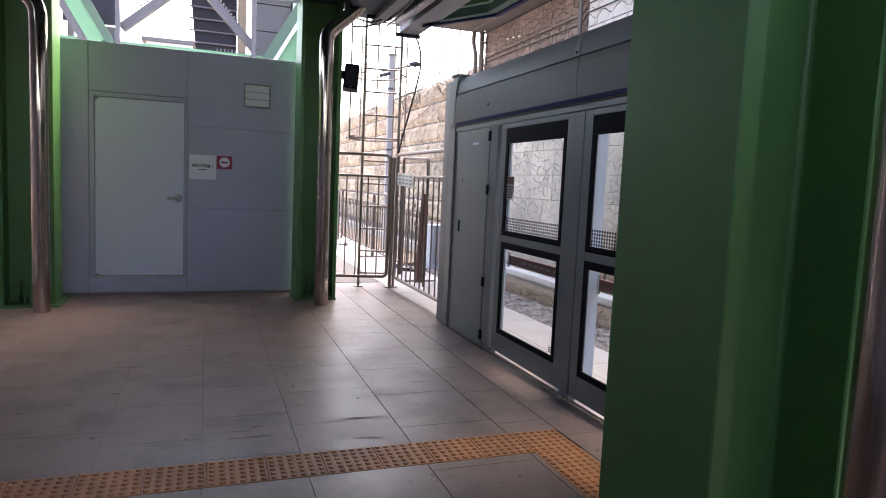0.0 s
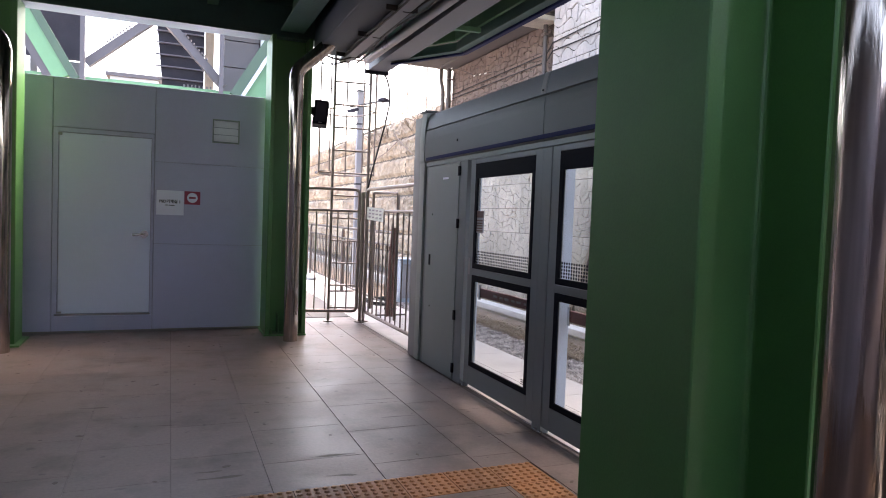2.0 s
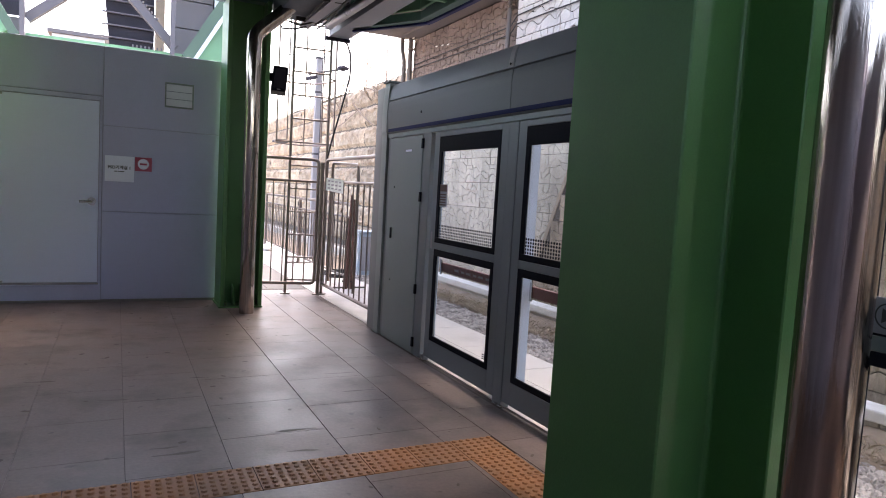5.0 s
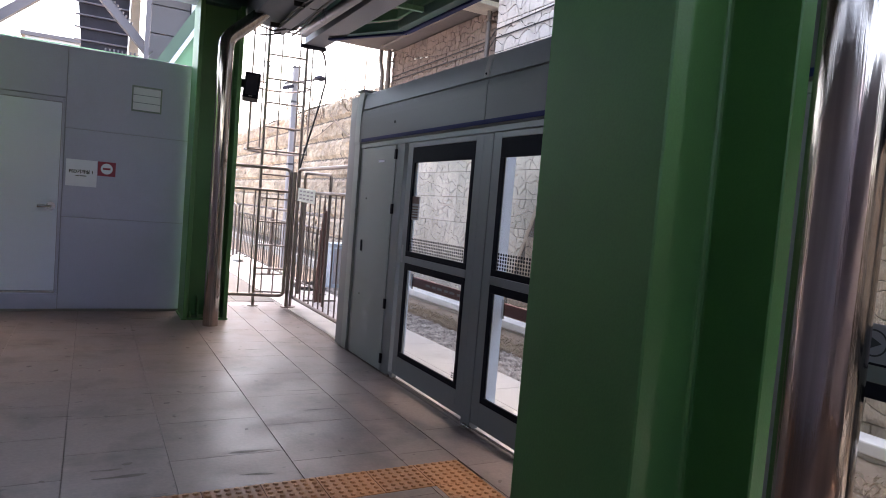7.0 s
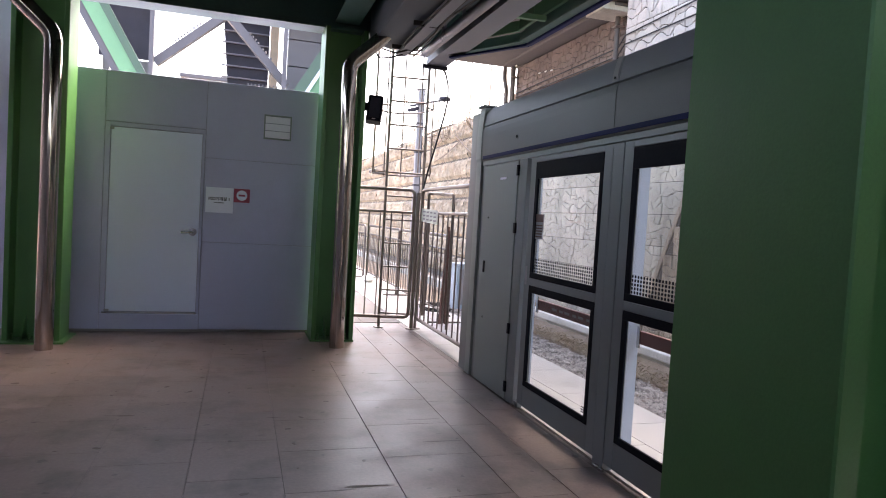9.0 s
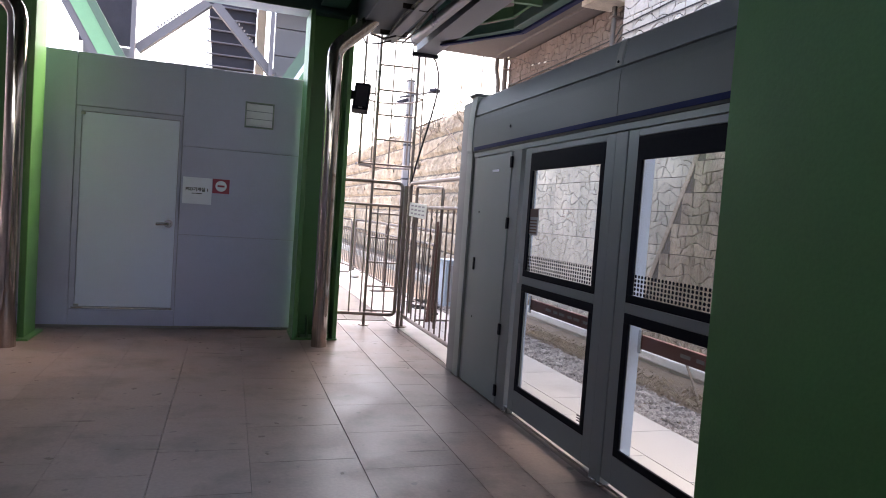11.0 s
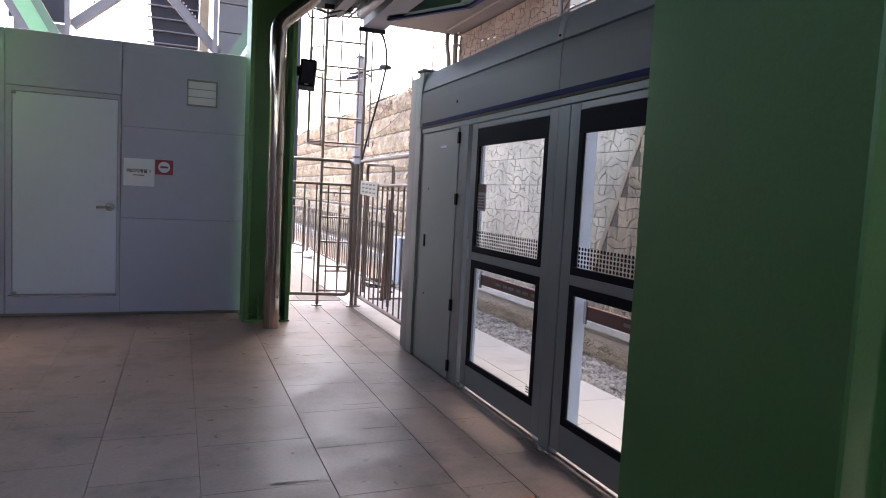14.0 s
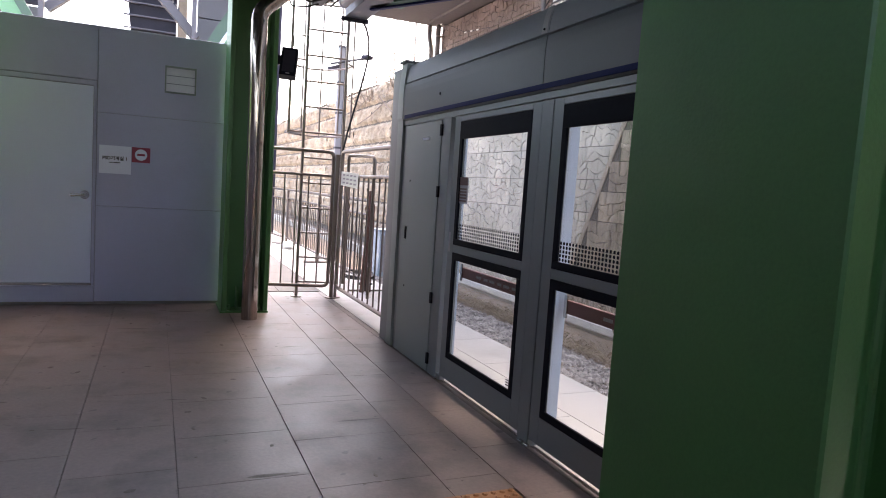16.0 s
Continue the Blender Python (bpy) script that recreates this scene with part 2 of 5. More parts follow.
def box(lo, hi, bevel=0.0, bm=None):
    """A box between two corners, its edges rounded by bevel; added to bm."""
    bm = bm or bmesh.new()
    vs = [bm.verts.new((x, y, z)) for x in (lo[0], hi[0]) for y in (lo[1], hi[1]) for z in (lo[2], hi[2])]
    fs = [bm.faces.new([vs[i] for i in q]) for q in ((0, 1, 3, 2), (4, 6, 7, 5), (0, 4, 5, 1), (2, 3, 7, 6), (0, 2, 6, 4), (1, 5, 7, 3))]
    if bevel:
        es = list({e for f in fs for e in f.edges})
        bmesh.ops.bevel(bm, geom=es, offset=bevel, segments=2, affect="EDGES", profile=0.5)
    return bm


def beam(p0, p1, w, h, bm=None, up=(0, 0, 1)):
    """A bar of section w x h from p0 to p1; h runs towards up."""
    bm = bm or bmesh.new()
    p0, p1 = Vector(p0), Vector(p1)
    d = (p1 - p0).normalized()
    s = d.cross(Vector(up)).normalized()
    u = s.cross(d)
    vs = [bm.verts.new(p + s * (a * w / 2) + u * (b * h / 2)) for p in (p0, p1) for a, b in ((-1, -1), (1, -1), (1, 1), (-1, 1))]
    for q in ((0, 1, 2, 3), (7, 6, 5, 4), (0, 4, 5, 1), (1, 5, 6, 2), (2, 6, 7, 3), (3, 7, 4, 0)):
        bm.faces.new([vs[i] for i in q])
    return bm


def tube(points, r, seg=10, bm=None, caps=True):
    """A round bar along a row of points, mitred at the bends."""
    bm = bm or bmesh.new()
    pts = [Vector(p) for p in points]
    rings = []
    ref = None
    for i, p in enumerate(pts):
        d = (pts[min(i + 1, len(pts) - 1)] - pts[max(i - 1, 0)]).normalized()
        if ref is None:
            ref = d.orthogonal().normalized()
        ref = (ref - d * ref.dot(d)).normalized()
        o = d.cross(ref)
        rings.append([bm.verts.new(p + ref * (r * math.cos(k * math.tau / seg)) + o * (r * math.sin(k * math.tau / seg))) for k in range(seg)])
    for a, b in zip(rings, rings[1:]):
        for k in range(seg):
            bm.faces.new((a[k], a[(k + 1) % seg], b[(k + 1) % seg], b[k]))
    if caps:
        bm.faces.new(rings[0][::-1])
        bm.faces.new(rings[-1])
    return bm


def rounded(corners, r, steps=5):
    """A row of points with the inner corners rounded by r."""
    pts = [Vector(p) for p in corners]
    out = [pts[0]]
    for a, b, c in zip(pts, pts[1:], pts[2:]):
        s, e = b + (a - b).normalized() * r, b + (c - b).normalized() * r
        for k in range(steps + 1):
            t = k / steps
            out.append(s * (1 - t) ** 2 + b * (2 * t * (1 - t)) + e * t * t)
    return out + [pts[-1]]


def prism(outline, axis, a, b, bm=None):
    """An outline of (u, v) pairs swept along axis from a to b; u, v are the other two axes in order."""
    bm = bm or bmesh.new()
    rows = []
    for w in (a, b):
        row = []
        for u, v in outline:
            co = [u, v]
            co.insert(axis, w)
            row.append(bm.verts.new(co))
        rows.append(row)
    n = len(outline)
    for k in range(n):
        bm.faces.new((rows[0][k], rows[0][(k + 1) % n], rows[1][(k + 1) % n], rows[1][k]))
    bm.faces.new(rows[0][::-1])
    bm.faces.new(rows[1])
    return bm


def h_section(x0, x1, y0, y1, z0, z1, flange=0.05, web=0.02, root=0.016):
    """A wide-flange post: flanges on planes x, the web between them, with rounded roots where they meet."""
    ym = (y0 + y1) / 2
    a, b, u = x0 + flange, x1 - flange, web / 2
    arc = [(root * (1 - math.cos(q * math.pi / 8)), root * (1 - math.sin(q * math.pi / 8))) for q in range(5)]
    e = 0.005
    one = [(x0, y0 + e), (x0 + e, y0), (a - e, y0), (a, y0 + e)]
    one += [(a + d, ym - u - h) for d, h in arc]
    one += [(b - d, ym - u - h) for d, h in reversed(arc)]
    one += [(b, y0 + e), (b + e, y0), (x1 - e, y0), (x1, y0 + e)]
    return prism(one + [(x, 2 * ym - y) for x, y in reversed(one)], 2, z0, z1)


def lettering(name, text, size, m, material, parent, label=""):
    cu = bpy.data.curves.new(name, "FONT")
    cu.offset = 0.0016
    cu.body, cu.size, cu.extrude, cu.align_x, cu.align_y = text, size, 0.0006, "CENTER", "CENTER"
    tmp = new("tmp", cu)
    me = bpy.data.meshes.new_from_object(tmp.evaluated_get(bpy.context.evaluated_depsgraph_get()))
    bpy.data.objects.remove(tmp)
    me.materials.append(material)
    ob = new(name, me)
    ob.parent = parent
    ob.matrix_local = m
    return tagged(ob, label)

# ================================================================ structure
WALL_Y, PSD_X = 8.775, 2.315

# floor of the roofed part: a bed with single tiles on it (tiles come last)
solid("floor", box((-7.0, -9.0, -0.30), (2.36, 9.6, -0.012)), M_JOINT, "dark mortar bed of the platform floor", "floor", "structure")
FLOOR = bpy.data.objects["floor"]
solid("platform_end", box((-7.0, 9.602, -0.30), (2.36, 30.0, -0.012)), M_SLAB, "pale paved platform beyond the fence", "platform", "structure")
solid("ground", box((-300, -300, -0.60), (300, 400, -0.32)), M_DIRT, "dry bare ground along the tracks", "ground", "structure")
solid("track_bed", box((2.362, -12.0, -0.30), (5.6, 40.0, -0.035)), M_DIRT, "dusty dry earth beside the paving", "ground", "structure")

# grey panelled machine room
room = thing("machine_room_wall", "grey-blue metal panel wall of a small machine room", "wall", kind="structure")
XS = (-2.35, -1.43, -0.35, 0.955)
ZS = (0.03, 1.083, 2.085, 2.99)
part("wall_core", box((-2.35, WALL_Y + 0.006, 0.0), (0.95, WALL_Y + 0.12, 2.985)), M_SEAM, room)
for zz0, zz1 in zip(ZS, ZS[1:]):
    part("panel", box((XS[2] + 0.003, WALL_Y - 0.02, zz0 + 0.003), (XS[3] - 0.003, WALL_Y + 0.01, zz1 - 0.003), 0.003), M_PANEL, room)
part("panel", box((XS[1] + 0.003, WALL_Y - 0.02, 2.42), (XS[2] - 0.003, WALL_Y + 0.01, 2.987), 0.003), M_PANEL, room)
part("panel", box((XS[1] + 0.003, WALL_Y - 0.02, 0.03), (XS[2] - 0.003, WALL_Y + 0.01, 0.205), 0.003), M_PANEL, room)
part("panel", box((XS[0], WALL_Y - 0.02, 0.03), (XS[1] - 0.003, WALL_Y + 0.01, 2.987), 0.003), M_PANEL, room)
part("plinth", box((-2.35, WALL_Y - 0.012, 0.0), (0.955, WALL_Y + 0.01, 0.028)), M_CONC, room, "pale concrete base strip")
part("side_wall", box((0.83, WALL_Y + 0.124, 0.0), (0.953, 12.5, 2.985)), M_PANEL, room)
part("back_wall", box((-2.35, 12.51, 0.0), (0.953, 12.6, 2.985)), M_PANEL, room)
part("flat_roof", box((-2.35, WALL_Y + 0.124, 2.90), (0.825, 12.5, 2.98)), M_PANEL, room)

door = thing("door_1", "pale grey-blue closed steel door in the panel wall", "door", kind="structure")
part("door_frame", box((-1.425, WALL_Y - 0.024, 0.21), (-1.372, WALL_Y + 0.02, 2.41), 0.003), M_PANEL, door)
part("door_frame", box((-0.383, WALL_Y - 0.024, 0.21), (-0.355, WALL_Y + 0.02, 2.41), 0.003), M_PANEL, door)
part("door_frame", box((-1.372, WALL_Y - 0.024, 2.362), (-0.383, WALL_Y + 0.02, 2.41), 0.003), M_PANEL, door)
leaf = part("door_leaf", box((-1.366, WALL_Y - 0.010, 0.238), (-0.389, WALL_Y + 0.004, 2.354), 0.002), M_DOOR, door)
part("threshold", box((-1.40, WALL_Y - 0.028, 0.216), (-0.375, WALL_Y + 0.004, 0.232), 0.002), M_CHROME, door, "bright metal sill strip")
hb = bmesh.new()
tube([(-0.455, WALL_Y - 0.010, 1.195), (-0.455, WALL_Y - 0.020, 1.195)], 0.046, 24, hb)
tube([(-0.455, WALL_Y - 0.020, 1.195), (-0.455, WALL_Y - 0.034, 1.195)], 0.036, 24, hb)
tube([(-0.455, WALL_Y - 0.034, 1.195), (-0.455, WALL_Y - 0.068, 1.195)], 0.024, 20, hb)
tube(rounded([(-0.455, WALL_Y - 0.03, 1.195), (-0.455, WALL_Y - 0.07, 1.195), (-0.50, WALL_Y - 0.078, 1.195), (-0.58, WALL_Y - 0.075, 1.188)], 0.02), 0.017, 12, hb)
part("handle", hb, M_CHROME, leaf, "satin chrome lever handle with round rose", True)
part("keyhole", tube([(-0.455, WALL_Y - 0.0685, 1.195), (-0.455, WALL_Y - 0.0705, 1.195)], 0.010, 12), M_INK, leaf)
part("hinge", box((-1.376, WALL_Y - 0.034, 2.325), (-1.335, WALL_Y - 0.012, 2.352), 0.003), M_LABEL, leaf)
part("hinge", box((-1.376, WALL_Y - 0.034, 0.236), (-1.325, WALL_Y - 0.012, 0.262), 0.003), M_LABEL, leaf)

vent = thing("wall_vent", "small square pale louvred vent on the grey wall", "vent")
vf = bmesh.new()
for lo, hi in (((0.305, 2.365), (0.319, 2.66)), ((0.615, 2.365), (0.629, 2.66)), ((0.319, 2.365), (0.615, 2.379)), ((0.319, 2.646), (0.615, 2.66))):
    box((lo[0], WALL_Y - 0.05, lo[1]), (hi[0], WALL_Y - 0.018, hi[1]), 0.002, vf)
part("frame", vf, M_PSDL, vent, "grey metal rim")
part("backing", box((0.319, WALL_Y - 0.024, 2.379), (0.615, WALL_Y - 0.0205, 2.646)), M_SEAM, vent)
for k in range(3):
    z = 2.384 + k * 0.088
    part("slat", prism([(WALL_Y - 0.044, z), (WALL_Y - 0.027, z + 0.082), (WALL_Y - 0.022, z + 0.082), (WALL_Y - 0.039, z)], 0, 0.321, 0.613), M_VENT, vent)

sign = thing("room_sign", "white paper sign naming the machine room in black", "sign")
part("sheet", box((-0.324, WALL_Y - 0.025, 1.44), (-0.012, WALL_Y - 0.021, 1.742)), M_WHITE, sign)
lettering("lettering", "PSD기계실", 0.047, pose(-0.188, WALL_Y - 0.0258, 1.605, 90), M_INK, sign)
lettering("numeral", "1", 0.047, pose(-0.058, WALL_Y - 0.0258, 1.605, 90), M_INK, sign)
for k, (a, b) in enumerate(((-0.225, -0.192), (-0.184, -0.118))):
    part("print_bar", box((a, WALL_Y - 0.0262, 1.556), (b, WALL_Y - 0.0252, 1.565)), M_INK, sign, "unreadable small line of print")
stop = thing("no_entry_sign", "dark red square no-entry sign with white disc", "sign")
part("plate", box((-0.006, WALL_Y - 0.026, 1.578), (0.178, WALL_Y - 0.021, 1.742), 0.001), M_RED, stop)
disc = tube([(0.086, WALL_Y - 0.0262, 1.662), (0.086, WALL_Y - 0.0285, 1.662)], 0.062, 28)
part("disc", disc, M_WHITE, stop)
part("bar", box((0.048, WALL_Y - 0.0305, 1.651), (0.124, WALL_Y - 0.0287, 1.673)), M_RED, stop)

# green steel columns with polished drain pipes


def column(x0, x1, y0, y1, top, label, plate=0.10):
    c = thing("steel_column", label, "column", "green columns", "structure")
    part("shaft", h_section(x0, x1, y0, y1, 0.02, top), M_GREEN, c)
    foot = part("base_plate", box((x0 - plate, y0 - plate, 0.0), (x1 + plate * 0.6, y1 + 0.06, 0.02), 0.003), M_GREEN, c)
    ym = (y0 + y1) / 2
    for x in (x0 + 0.17, (x0 + x1) / 2 + 0.02, x1 - 0.16):
        part("stiffener", prism([(y0 + 0.02, 0.021), (ym - 0.011, 0.021), (ym - 0.011, 0.26), (y0 + 0.10, 0.21)], 0, x - 0.006, x + 0.006), M_GREEN, c)
    for x in (x0 + 0.08, x0 + 0.235, x1 - 0.08):
        part("anchor_bolt", tube([(x, y0 + 0.05, 0.021), (x, y0 + 0.05, 0.085)], 0.012, 8), M_GREEN, foot)
    return c


def drain(x, y, r, rows, label):
    d = thing("drain_pipe", label, "pipe", "steel drain pipes")
    pipe = part("pipe", tube(rounded(rows, 0.10), r, 28), M_STEEL, d, smooth=True)
    for z in (2.05, 0.55):
        part("weld_ring", tube([(x, y, z), (x, y, z + 0.012)], r + 0.0015, 28), M_STEEL, pipe, smooth=True)
    return d


column(0.932, 1.424, 8.18, 8.68, 3.668, "green painted steel column beside the machine room", 0.015)
column(-2.19, -1.665, 8.08, 8.48, 3.66, "green painted steel column with bolted base plate")
near = thing("steel_column", "large green painted steel column beside a drain pipe", "column", "green columns", "structure")
part("shaft", h_section(1.177, 1.727, 1.383, 1.893, 0.02, 3.73, 0.066, 0.024, 0.022), M_GREEN, near)
part("base_plate", box((1.08, 1.28, 0.0), (1.82, 1.99, 0.02), 0.003), M_GREEN, near)

drain(1.184, 7.84, 0.083, [(1.184, 7.84, 0.0), (1.170, 7.84, 3.19), (1.46, 7.84, 3.455), (1.56, 7.84, 3.56)], "polished steel drain pipe in front of a column")
drain(-1.725, 7.75, 0.083, [(-1.725, 7.75, 0.0), (-1.725, 7.75, 3.10), (-2.06, 7.75, 3.42), (-2.30, 7.75, 3.72)], "polished steel drain pipe on the platform floor")
drain(1.287, 0.99, 0.078, [(1.287, 0.99, 0.0), (1.287, 0.99, 3.10), (1.60, 0.99, 3.46), (1.70, 0.99, 3.72)], "polished steel drain pipe beside the near column")

# canopy: beams, deck, fascia


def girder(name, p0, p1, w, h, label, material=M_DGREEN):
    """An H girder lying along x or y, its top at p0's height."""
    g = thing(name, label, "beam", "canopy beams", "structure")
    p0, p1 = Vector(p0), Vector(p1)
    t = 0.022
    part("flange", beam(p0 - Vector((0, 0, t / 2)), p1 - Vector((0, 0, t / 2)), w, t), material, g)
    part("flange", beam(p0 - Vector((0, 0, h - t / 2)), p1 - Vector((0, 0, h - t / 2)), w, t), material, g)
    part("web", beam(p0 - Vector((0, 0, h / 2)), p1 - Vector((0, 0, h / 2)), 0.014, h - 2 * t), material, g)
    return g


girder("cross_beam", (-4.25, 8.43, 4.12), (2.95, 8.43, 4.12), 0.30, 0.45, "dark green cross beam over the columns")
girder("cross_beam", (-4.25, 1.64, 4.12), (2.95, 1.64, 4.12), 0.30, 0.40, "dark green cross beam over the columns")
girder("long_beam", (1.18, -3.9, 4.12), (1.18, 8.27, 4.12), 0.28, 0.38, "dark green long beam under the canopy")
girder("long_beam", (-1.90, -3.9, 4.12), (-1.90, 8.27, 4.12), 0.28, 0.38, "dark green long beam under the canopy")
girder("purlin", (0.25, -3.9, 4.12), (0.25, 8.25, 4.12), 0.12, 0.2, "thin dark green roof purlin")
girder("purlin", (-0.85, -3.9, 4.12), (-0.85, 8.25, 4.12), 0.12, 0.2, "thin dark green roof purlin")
roof = bmesh.new()
box((-4.3, -4.0, 4.13), (3.02, 8.75, 4.20), 0, roof)
k = -4.25
while k < 2.9:
    box((k, -4.0, 4.105), (k + 0.06, 8.75, 4.13), 0, roof)
    k += 0.25
solid("ceiling", roof, M_ROOF, "dark ribbed metal canopy deck", "canopy", "structure")

fascia = thing("canopy_edge", "green canopy edge frame with blue-grey gutter", "canopy edge", kind="structure")
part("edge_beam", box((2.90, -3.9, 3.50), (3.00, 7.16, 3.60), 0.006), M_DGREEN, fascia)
part("edge_face", box((2.86, -3.9, 3.604), (2.896, 7.10, 3.75), 0.004), M_LGREEN, fascia)
part("gutter", box((3.002, -3.9, 3.48), (3.06, 7.20, 3.56), 0.006), M_BLUE, fascia, "blue-grey gutter strip")
part("end_beam", beam((2.42, 8.10, 3.55), (2.95, 7.17, 3.55), 0.09, 0.10), M_DGREEN, fascia)
part("end_face", beam((2.40, 7.98, 3.66), (2.88, 7.13, 3.66), 0.035, 0.11), M_LGREEN, fascia)
part("end_gutter", beam((2.44, 8.18, 3.52), (3.03, 7.21, 3.52), 0.05, 0.08), M_BLUE, fascia)
part("side_plate", box((2.96, -3.9, 3.604), (3.0, 7.16, 4.12)), M_DGREEN, fascia)
for yy in (6.5, 4.2, 1.9):
    part("strut", beam((2.35, yy, 3.55), (2.88, yy - 0.02, 3.56), 0.05, 0.05), M_LGREEN, fascia)
    part("tie_rod", tube([(2.70, yy + 0.02, 4.1), (2.74, yy - 0.05, 3.58)], 0.008, 6), M_LGREEN, fascia)

lamp = thing("strip_light", "long round fluorescent strip lamp, switched off", "lamp")
cover = part("tube_cover", tube([(2.16, 8.30, 3.55), (2.20, 5.0, 3.55), (2.22, -2.0, 3.55)], 0.055, 16), M_LAMP, lamp, smooth=True)
part("end_cap", tube([(2.16, 8.34, 3.55), (2.16, 8.28, 3.55)], 0.058, 16), M_TRAY, cover, smooth=True)
for yy in (7.6, 5.4, 3.2):
    part("bracket", box((2.15, yy, 3.60), (2.20, yy + 0.04, 4.125)), M_TRAY, lamp)
tray = thing("cable_tray", "grey galvanised cable tray under the canopy", "cable tray", "cable trays")
part("channel", prism([(2.28, 3.50), (2.545, 3.50), (2.545, 3.62), (2.539, 3.62), (2.539, 3.506), (2.286, 3.506), (2.286, 3.62), (2.28, 3.62)], 1, -4.0, 8.70), M_TRAY, tray)
part("lid", box((2.278, -4.0, 3.622), (2.547, 8.72, 3.63)), M_TRAY, tray)
part("end_plate", box((2.24, 8.702, 3.46), (2.57, 8.76, 3.505), 0.004), M_DARK, tray, "dark end clamp")
for yy in (7.8, 5.4, 3.0):
    part("hanger", box((2.44, yy, 3.63), (2.48, yy + 0.03, 4.12)), M_TRAY, tray)
tray2 = thing("cable_tray", "narrow pale cable channel under the dark beams", "cable tray", "cable trays")
part("channel", box((1.78, -4.0, 3.455), (1.90, 8.30, 3.515), 0.004), M_TRAY, tray2)
duct = thing("dark_duct", "dark boxed duct under the canopy", "duct", kind="structure")
part("duct_body", box((1.45, -4.0, 3.52), (2.02, 8.26, 3.98), 0.01), M_DUCT, duct)

for k, (x, z, sag) in enumerate(((1.925, 3.48, 0.03), (1.96, 3.49, 0.05), (1.76, 3.48, 0.02))):
    run = []
    for q in range(25):
        y = 8.2 - q * 0.5
        run.append((x + 0.02 * math.sin(q * 1.3 + k), y, z - sag * abs(math.sin(q * 0.7 + k))))
    c = thing("roof_cable", "dark cable tied along the roof channel", "cable", "roof cables")
    part("cable", tube(run, 0.011, 7), M_CABLE, c, smooth=True)
    for q in range(0, 12, 2):
        y = 8.2 - q * 0.5 - 0.25
        part("cable_tie", box((x - 0.10, y, z - 0.03), (x + 0.012, y + 0.012, z + 0.02)), M_CABLE, c)
for y in (7.95, 8.18):
    loop = thing("roof_cable", "slack dark cable loop under the beam", "cable", "roof cables")
    part("cable", tube([(1.47, y, 3.53), (1.55, y, 3.43 - (y - 7.95) * 0.2), (1.70, y, 3.40), (1.84, y, 3.45)], 0.010, 7), M_CABLE, loop, smooth=True)

# loudspeaker on the column
spk = thing("loudspeaker", "black box loudspeaker bracketed to the green column", "loudspeaker")
LEAN = pose(1.54, 8.26, 2.785, -6, 6, 0) @ pose(-1.54, -8.26, -2.785)
hull = prism([(1.455, 8.21), (1.470, 8.195), (1.605, 8.152), (1.625, 8.16), (1.665, 8.33), (1.495, 8.385)], 2, 2.625, 2.93)
hull.transform(LEAN)
cabinet = part("body", hull, M_BLACK, spk)
mesh_front = prism([(1.478, 8.187), (1.598, 8.149), (1.600, 8.153), (1.480, 8.191)], 2, 2.665, 2.905)
mesh_front.transform(LEAN)
part("grille", mesh_front, M_DARK, cabinet)
badge_bar = prism([(1.52, 8.172), (1.56, 8.159), (1.561, 8.162), (1.521, 8.175)], 2, 2.642, 2.652)
badge_bar.transform(LEAN)
part("badge_bar", badge_bar, M_LABEL, cabinet, "small pale plate")
part("bracket", box((1.424, 8.26, 2.76), (1.515, 8.30, 2.86), 0.003), M_BLACK, spk)
part("wire", tube(rounded([(1.60, 8.26, 2.97), (1.60, 8.26, 3.10), (1.80, 8.4, 3.14), (1.93, 9.19, 3.12)], 0.04), 0.006, 6), M_CABLE, spk)

# ---------------------------------------------------------------- platform screen doors
psd = thing("screen_door_wall", "grey platform screen door wall with header", "screen doors", kind="structure")
HEAD = [(PSD_X, 2.105), (PSD_X - 0.012, 2.125), (PSD_X - 0.012, 2.34), (PSD_X - 0.009, 2.39), (PSD_X - 0.003, 2.432), (PSD_X + 0.006, 2.436), (PSD_X + 0.26, 2.436), (PSD_X + 0.26, 2.105)]
CAP = [(PSD_X + 0.010, 2.440), (PSD_X + 0.0, 2.447), (PSD_X + 0.006, 2.50), (PSD_X + 0.018, 2.56), (PSD_X + 0.034, 2.606), (PSD_X + 0.05, 2.615), (PSD_X + 0.26, 2.615), (PSD_X + 0.26, 2.440)]
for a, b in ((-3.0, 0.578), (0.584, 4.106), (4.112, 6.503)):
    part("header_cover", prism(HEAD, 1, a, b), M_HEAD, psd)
    part("header_cap", prism(CAP, 1, a, b), M_HEAD_LIT, psd, "sloped grey cap with sky light in its colour", True)
part("blue_band", box((PSD_X - 0.016, -3.0, 2.118), (PSD_X - 0.006, 6.45, 2.150)), M_BLUE, psd)
part("joint_plate", prism([(PSD_X - 0.003, 2.452), (PSD_X + 0.003, 2.50), (PSD_X + 0.015, 2.56), (PSD_X + 0.032, 2.611), (PSD_X + 0.04, 2.611), (PSD_X + 0.004, 2.452)], 1, 4.125, 4.185), M_LABEL, psd, "thin pale joint plate")
part("joint_plate", prism([(PSD_X - 0.003, 2.452), (PSD_X + 0.003, 2.50), (PSD_X + 0.015, 2.56), (PSD_X + 0.032, 2.611), (PSD_X + 0.04, 2.611), (PSD_X + 0.004, 2.452)], 1, 0.60, 0.66), M_LABEL, psd, "thin pale joint plate")
for yy in (4.155, 0.63):
    part("screw", tube([(PSD_X - 0.006, yy, 2.475), (PSD_X + 0.010, yy, 2.47)], 0.008, 8), M_BLACK, psd)
